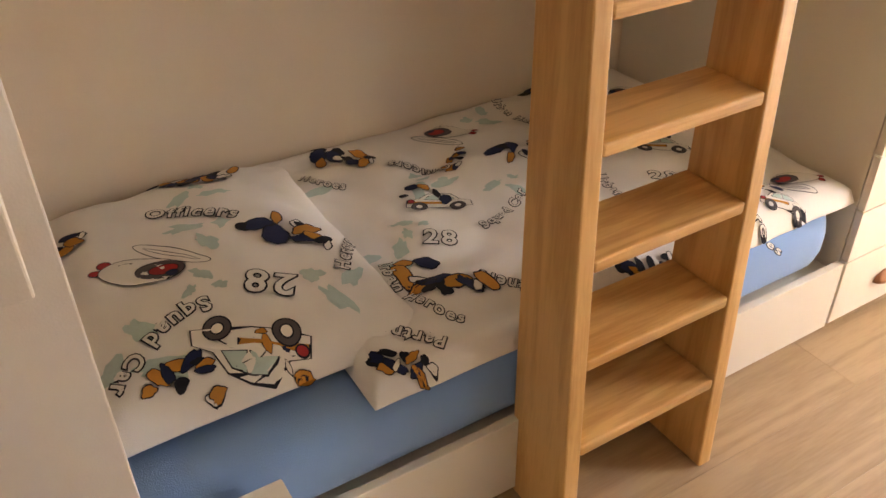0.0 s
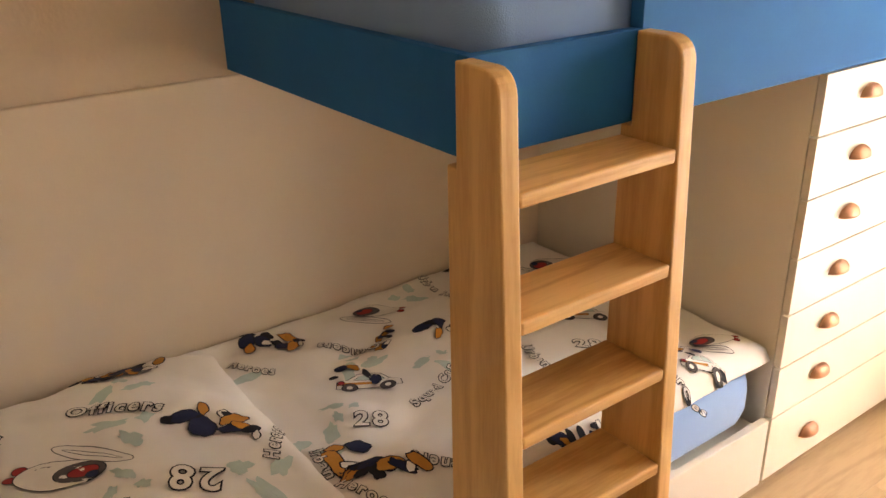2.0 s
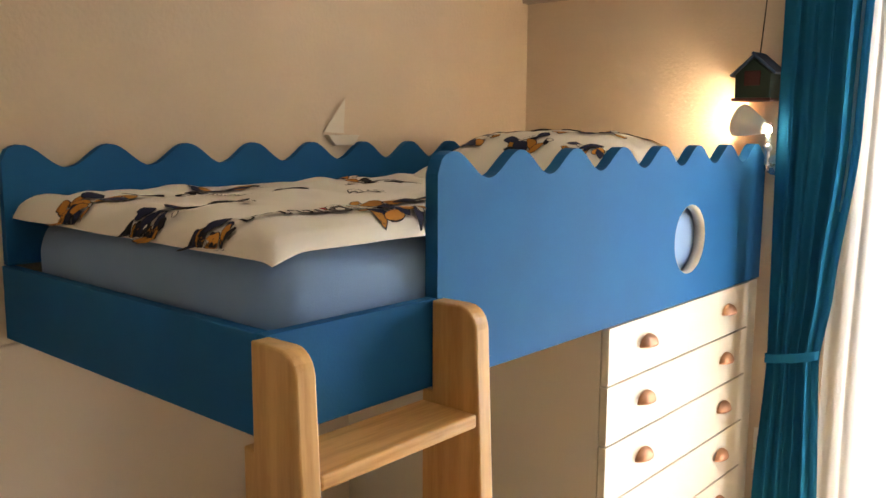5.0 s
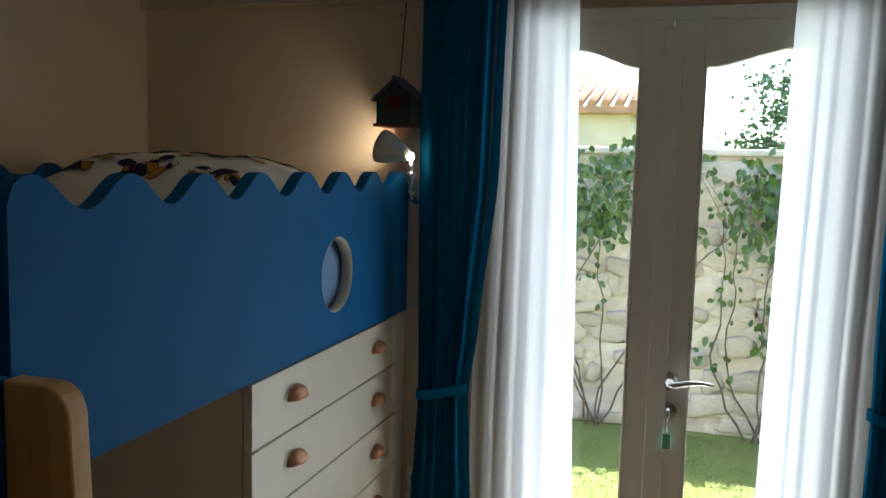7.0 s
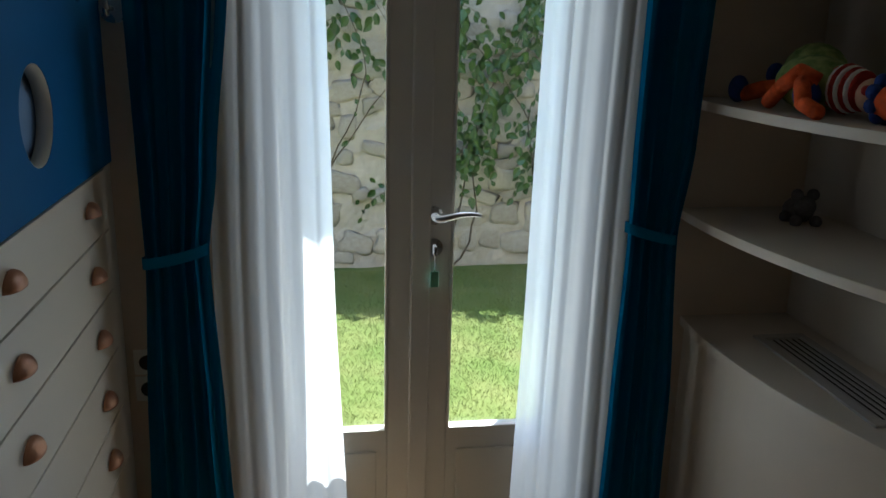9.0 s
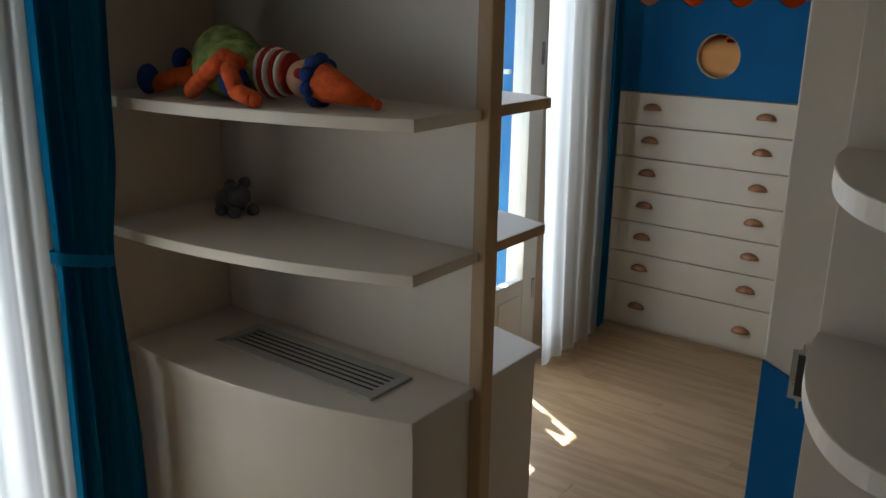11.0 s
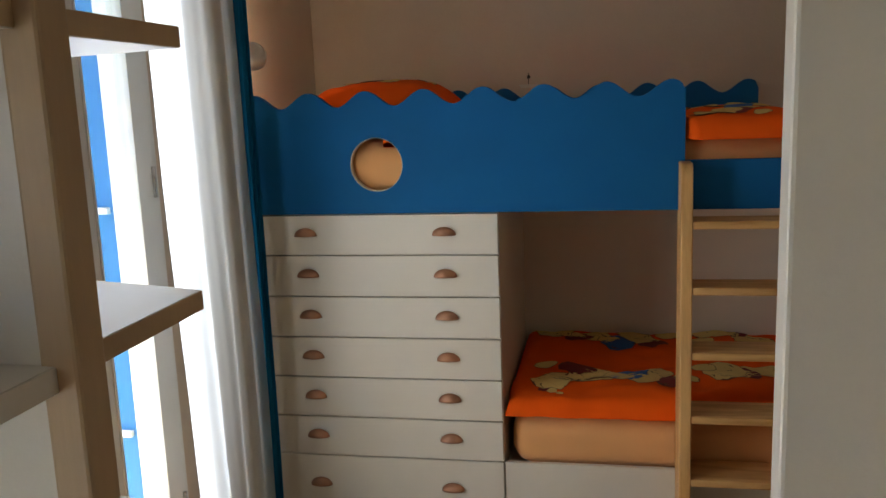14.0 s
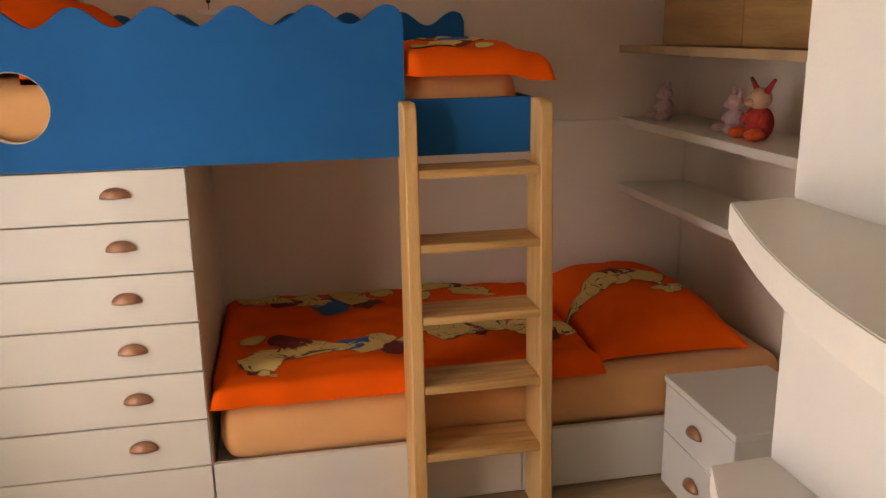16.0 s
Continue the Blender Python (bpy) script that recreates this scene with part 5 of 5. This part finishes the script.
for dx, dy, dz in ((0.022, 0.0, 0.024), (-0.022, 0.0, 0.024), (-0.03, 0.03, -0.04), (0.02, -0.03, -0.04), (-0.03, -0.02, -0.04)):
    put_ball(bm, (2.725 + dx, -0.20 + dy, 1.0745 + dz), 0.016)
tagged(part("stuffed_toy", bm, GREYPLUSH), "small grey plush animal sitting on the shelf", "soft toy")


def sitting_toy(x, y, z, s, mats, ears, label):
    bm = bmesh.new()
    put_ball(bm, (x, y, z + 0.045 * s), (0.042 * s, 0.038 * s, 0.05 * s), mat=0)
    put_ball(bm, (x, y + 0.005, z + 0.115 * s), (0.034 * s, 0.032 * s, 0.032 * s), mat=1)
    put_ball(bm, (x, y + 0.035 * s, z + 0.106 * s), (0.015 * s, 0.016 * s, 0.012 * s), mat=1)
    for k in (-1, 1):
        put_rod(bm, (x + k * 0.022 * s, y, z + 0.135 * s), (x + k * ears * s, y, z + 0.17 * s), 0.010 * s, 0.005 * s, mat=0)
        put_ball(bm, (x + k * 0.042 * s, y + 0.04 * s, z + 0.018 * s), (0.019 * s, 0.032 * s, 0.018 * s), mat=2)
        put_rod(bm, (x + k * 0.035 * s, y, z + 0.08 * s), (x + k * 0.052 * s, y + 0.025 * s, z + 0.045 * s), 0.012 * s, mat=0)
    ob = part("stuffed_toy", bm, mats)
    tagged(ob, label, "soft toy", "toys on the bed head shelf")


sitting_toy(5.86, -2.77, 1.151, 0.9, [PINKPLUSH, PINKPLUSH, PINKPLUSH], 0.02, "small pale pink plush animal on the white shelf")
sitting_toy(5.36, -2.79, 1.151, 0.92, [PINKPLUSH, PINKPLUSH, PINKPLUSH], 0.025, "small pink plush animal on the white shelf")
sitting_toy(5.17, -2.77, 1.151, 1.15, [REDPLUSH, SKINPLUSH, ORANGEPLUSH], 0.06, "red hooded plush animal with orange paws on the shelf")
bm = bmesh.new()
put_ball(bm, (4.86, -2.76, 1.19), (0.03, 0.03, 0.04))
put_ball(bm, (4.86, -2.755, 1.25), 0.026)
tagged(part("stuffed_toy", bm, P_BLACK), "black plush toy half hidden on the shelf", "soft toy")
clip = thing("reading_lamp", (4.75, -2.945, 0.56), "small white clip-on reading lamp by the pillow", "lamp")
bm = bmesh.new()
put_rod(bm, (4.92, -2.948, 0.66), (4.88, -2.85, 0.62), 0.02, 0.04)
part("shade", bm, PLASTIC, clip)

# ---- garden ----
gbm = bmesh.new()
v = [gbm.verts.new(p) for p in ((-400, 0.3, -0.06), (400, 0.3, -0.06), (400, 900, -0.06), (-400, 900, -0.06))]
gbm.faces.new(v)
tagged(part("ground", gbm, GRASS), "sunlit mown lawn running out from the house", "ground", "", "structure")
rng = random.Random(5)
vs, fs = [], []
for i in range(150000):
    x, y = rng.uniform(-0.6, 4.6), 0.35 + 2.6 * rng.random() ** 0.9
    h, a, w = rng.uniform(0.010, 0.022), rng.uniform(0, 6.28), rng.uniform(0.0008, 0.0018)
    dx, dy = math.cos(a) * w, math.sin(a) * w
    lx, ly = rng.uniform(-0.02, 0.02), rng.uniform(-0.02, 0.02)
    k = len(vs)
    vs += [(x - dx, y - dy, -0.06), (x + dx, y + dy, -0.06), (x + lx, y + ly, -0.06 + h)]
    fs.append((k, k + 1, k + 2))
me = bpy.data.meshes.new("grass")
me.from_pydata(vs, [], fs)
me.materials.append(BLADE)
tagged(new("grass", me), "short bright green lawn grass blades", "grass", "", "stuff")

gw = thing("garden_wall", (2, 3.1, -0.06), "pale rubble stone garden wall smeared with lime mortar", "wall", "", "structure")
part("core", box(-6, 11, 3.07, 3.35, -0.2, 1.70), MORTAR, gw)
vs, fs = [], []
NX, NZ = 210, 66
for j in range(NZ + 1):
    for i in range(NX + 1):
        x, z = -1.6 + 7.0 * i / NX, -0.1 + 1.80 * j / NZ
        d = 0.028 * noise.noise((x * 2.3, z * 3.1, 0)) + 0.020 * noise.noise((x * 7, z * 9, 3)) + 0.009 * noise.noise((x * 19, z * 23, 7))
        vs.append((x - 2, 3.035 - d - 3.1, z + 0.06))
for j in range(NZ):
    for i in range(NX):
        k = j * (NX + 1) + i
        fs.append((k, k + 1, k + NX + 2, k + NX + 1))
me = bpy.data.meshes.new("mortar_face")
me.from_pydata(vs, [], fs)
me.materials.append(MORTAR)
new("mortar_face", me).parent = gw
part("coping", box(-6, 11, 2.985, 3.38, 1.70, 1.745, 0.012), STONE, gw)
kinds = []
for k in range(9):
    bm = bmesh.new()
    put_ball(bm, (0, 0, 0), (0.5, 0.5, 0.5), 10, 7)
    for q in bm.verts:
        p = Vector((math.copysign(abs(q.co.x * 2) ** 0.6, q.co.x), math.copysign(abs(q.co.y * 2) ** 0.7, q.co.y), math.copysign(abs(q.co.z * 2) ** 0.6, q.co.z))) * 0.5
        q.co = p * (1 + 0.45 * noise.noise(p * 2.6 + Vector((k * 9, 0, 0))))
    me = bpy.data.meshes.new("stone")
    bm.to_mesh(me)
    bm.free()
    me.materials.append(STONE)
    kinds.append(me)
z = -0.04
while z < 1.64:
    h = rng.uniform(0.09, 0.16)
    x = -0.9 + rng.uniform(0, 0.2)
    while x < 4.3:
        w = rng.uniform(0.10, 0.30)
        if rng.random() < (0.75 if z < 0.25 else 0.5):
            st = new("stone", kinds[rng.randrange(9)])
            st.parent = gw
            st.location = Vector((x + w / 2, 3.03, min(1.62, z + h / 2 + rng.uniform(-0.03, 0.03)))) - BASE[gw.name]
            st.scale = (w * rng.uniform(0.85, 1.05), 0.03 + 0.045 * rng.random(), h * rng.uniform(0.8, 1.15))
            st.rotation_euler = (0, rng.uniform(-0.3, 0.3), 0)
        x += w
    z += h


def vine(x, seed, spread, lowest):
    """A climber: a few bent stems up the wall, leafy above, with hanging shoots."""
    r = random.Random(seed)
    pl = thing("climbing_vine", (x, 2.9, -0.06), "leafy climbing vine trained up the garden wall", "climbing plant", "vines")
    stems, knots = bmesh.new(), []
    for s in range(6):
        p, lean = Vector((x + r.uniform(-0.06, 0.06), 2.93, -0.07)), r.uniform(-spread, spread)
        for i in range(16):
            lean = lean * 0.86 + r.uniform(-0.4, 0.4)
            q = p + Vector((lean * 0.10, r.uniform(-0.02, 0.02), 0.112 + r.uniform(-0.03, 0.02)))
            q.y = min(2.96, max(2.86, q.y))
            put_rod(stems, p, q, 0.0075 * (1 - i / 20), 0.0075 * (1 - (i + 1) / 20), seg=6)
            p = q
            if q.z > lowest:
                knots.append(q.copy())
    vs, fs = [], []

    def leaf(c, down, L):
        m = Euler((r.uniform(-0.7, 0.35), r.uniform(-0.8, 0.8) + (math.pi if down else r.choice((0.0, 2.2, -2.2, 3.1))), r.uniform(-0.6, 0.6))).to_matrix()
        k = len(vs)
        for u, t, b in ((0, 0, 0), (0.27, 0.22, -0.07), (0.30, 0.5, -0.09), (0.14, 0.82, -0.04), (0, 1, 0.05), (-0.14, 0.82, -0.04), (-0.30, 0.5, -0.09), (-0.27, 0.22, -0.07)):
            vs.append(tuple(c + m @ Vector((u * L, b * L, t * L)) - BASE[pl.name]))
        fs.extend([(k, k + 1, k + 2, k + 3, k + 4), (k, k + 4, k + 5, k + 6, k + 7)])

    for p in knots:
        dense = noise.noise((p.x * 2.2 + seed, p.z * 2.4, 1.0)) + 0.35 * (p.z - 0.9)
        if dense < 0.1:
            for i in range(r.randrange(0, 3)):
                leaf(p + Vector((r.gauss(0, 0.03), -0.02, r.gauss(0, 0.03))), False, r.uniform(0.03, 0.06))
            continue
        for i in range(r.randrange(8, 17)):
            c = p + Vector((r.gauss(0, 0.085), -abs(r.gauss(0.04, 0.06)), r.gauss(0, 0.075)))
            leaf(c, r.random() < 0.6, r.uniform(0.045, 0.085))
        if r.random() < 0.35:
            a = p + Vector((0, -0.05, 0))
            d = Vector((r.uniform(-0.5, 0.5), -0.15, 0.3))
            for i in range(r.randrange(5, 9)):
                d = (d + Vector((r.uniform(-0.15, 0.15), 0, -0.28))).normalized()
                b = a + d * 0.05
                put_rod(stems, a, b, 0.002, 0.0016, seg=5)
                leaf(b, True, r.uniform(0.035, 0.065))
                a = b
    part("stem", stems, BARK, pl)
    me = bpy.data.meshes.new("foliage")
    me.from_pydata(vs, [], fs)
    me.materials.append(LEAF)
    fo = new("foliage", me)
    fo.parent = pl
    tagged(fo, "drooping pointed green leaves", "", "", "stuff")


vine(1.25, 3, 0.7, 0.75)
vine(2.25, 8, 0.9, 0.45)
vine(3.1, 11, 0.8, 0.5)
vine(0.35, 21, 0.8, 0.6)

nb = thing("neighbour_house", (-0.3, 15, -0.06), "cream stuccoed neighbouring house with a tiled roof", "house")
part("wall", box(-6, 0.6, 13, 19, -0.06, 2.55), STUCCO, nb)
rf = bmesh.new()
put_box(rf, -6.3, 0.9, 12.6, 19.4, 2.55, 2.68, 0.02)
for i in range(30):
    put_rod(rf, (-6.3 + 0.24 * i, 12.6, 2.70), (-6.3 + 0.24 * i, 16, 3.6), 0.09, seg=8)
part("roof", rf, ROOFTILE, nb)


def conifer(x, y, h, seed):
    r = random.Random(seed)
    tr = thing("tree", (x, y, -0.06), "dark green broad garden tree behind the wall", "tree")
    bm = bmesh.new()
    put_rod(bm, (x, y, -0.06), (x + 0.1, y, h * 0.8), 0.16, 0.05)
    tips = []
    for i in range(26):
        z = h * r.uniform(0.3, 0.92)
        a, L = r.uniform(0, 6.28), h * 0.42 * (1.15 - z / h) * r.uniform(0.6, 1.1) + 0.2
        e = Vector((x + math.cos(a) * L, y + math.sin(a) * L, z + r.uniform(-0.1, 0.35)))
        put_rod(bm, (x + 0.05, y, z), e, 0.04, 0.012, seg=6)
        tips += [Vector((x, y, z)).lerp(e, k) for k in (0.5, 0.7, 0.85, 1.0)]
    part("trunk", bm, BARK, tr)
    vs, fs = [], []
    for p in tips:
        for i in range(46):
            c = p + Vector((r.gauss(0, 0.2), r.gauss(0, 0.2), r.gauss(0, 0.14)))
            m = Euler((r.uniform(0, 6), r.uniform(0, 6), r.uniform(0, 6))).to_matrix()
            L, k = r.uniform(0.06, 0.13), len(vs)
            vs += [tuple(c + m @ Vector(q) * L - BASE[tr.name]) for q in ((0, 0, 0), (0.4, 0.5, 0), (0, 1, 0.1), (-0.4, 0.5, 0))]
            fs.append((k, k + 1, k + 2, k + 3))
    me = bpy.data.meshes.new("crown")
    me.from_pydata(vs, [], fs)
    me.materials.append(LEAF)
    cr = new("crown", me)
    cr.parent = tr
    tagged(cr, "", "", "", "stuff")


conifer(3.3, 13, 3.3, 4)

# ---- floor ----
fl = thing("floor", (3, -2, 0), "pale oak laminate plank floor", "floor", "", "structure")
part("underlay", box(0, WIDE, -4.1, 0.0, -0.05, -0.012), DARKGAP, fl)
plank_meshes = []
for k in range(3):
    me = bpy.data.meshes.new("plank")
    bm = box(0, 0.1918, 0, 1.286, -0.0115, 0.0, 0.0008, 1)
    bm.to_mesh(me)
    bm.free()
    me.materials.append(FLOORWOOD)
    plank_meshes.append(me)
x, r = 0.0, 0
while x < WIDE:
    y = -5.30 + 0.37 * (r % 4)
    while y < -0.03:
        y0, y1 = max(y, -4.099), min(y + 1.2858, -0.002)
        if y1 - y0 > 0.02:
            p = new("plank", plank_meshes[r % 3])
            p.parent = fl
            p.location = Vector((x, y0, 0.0)) - BASE[fl.name]
            p.scale = (1, (y1 - y0) / 1.286, 1)
        y += 1.2865
    x += 0.1922
    r += 1
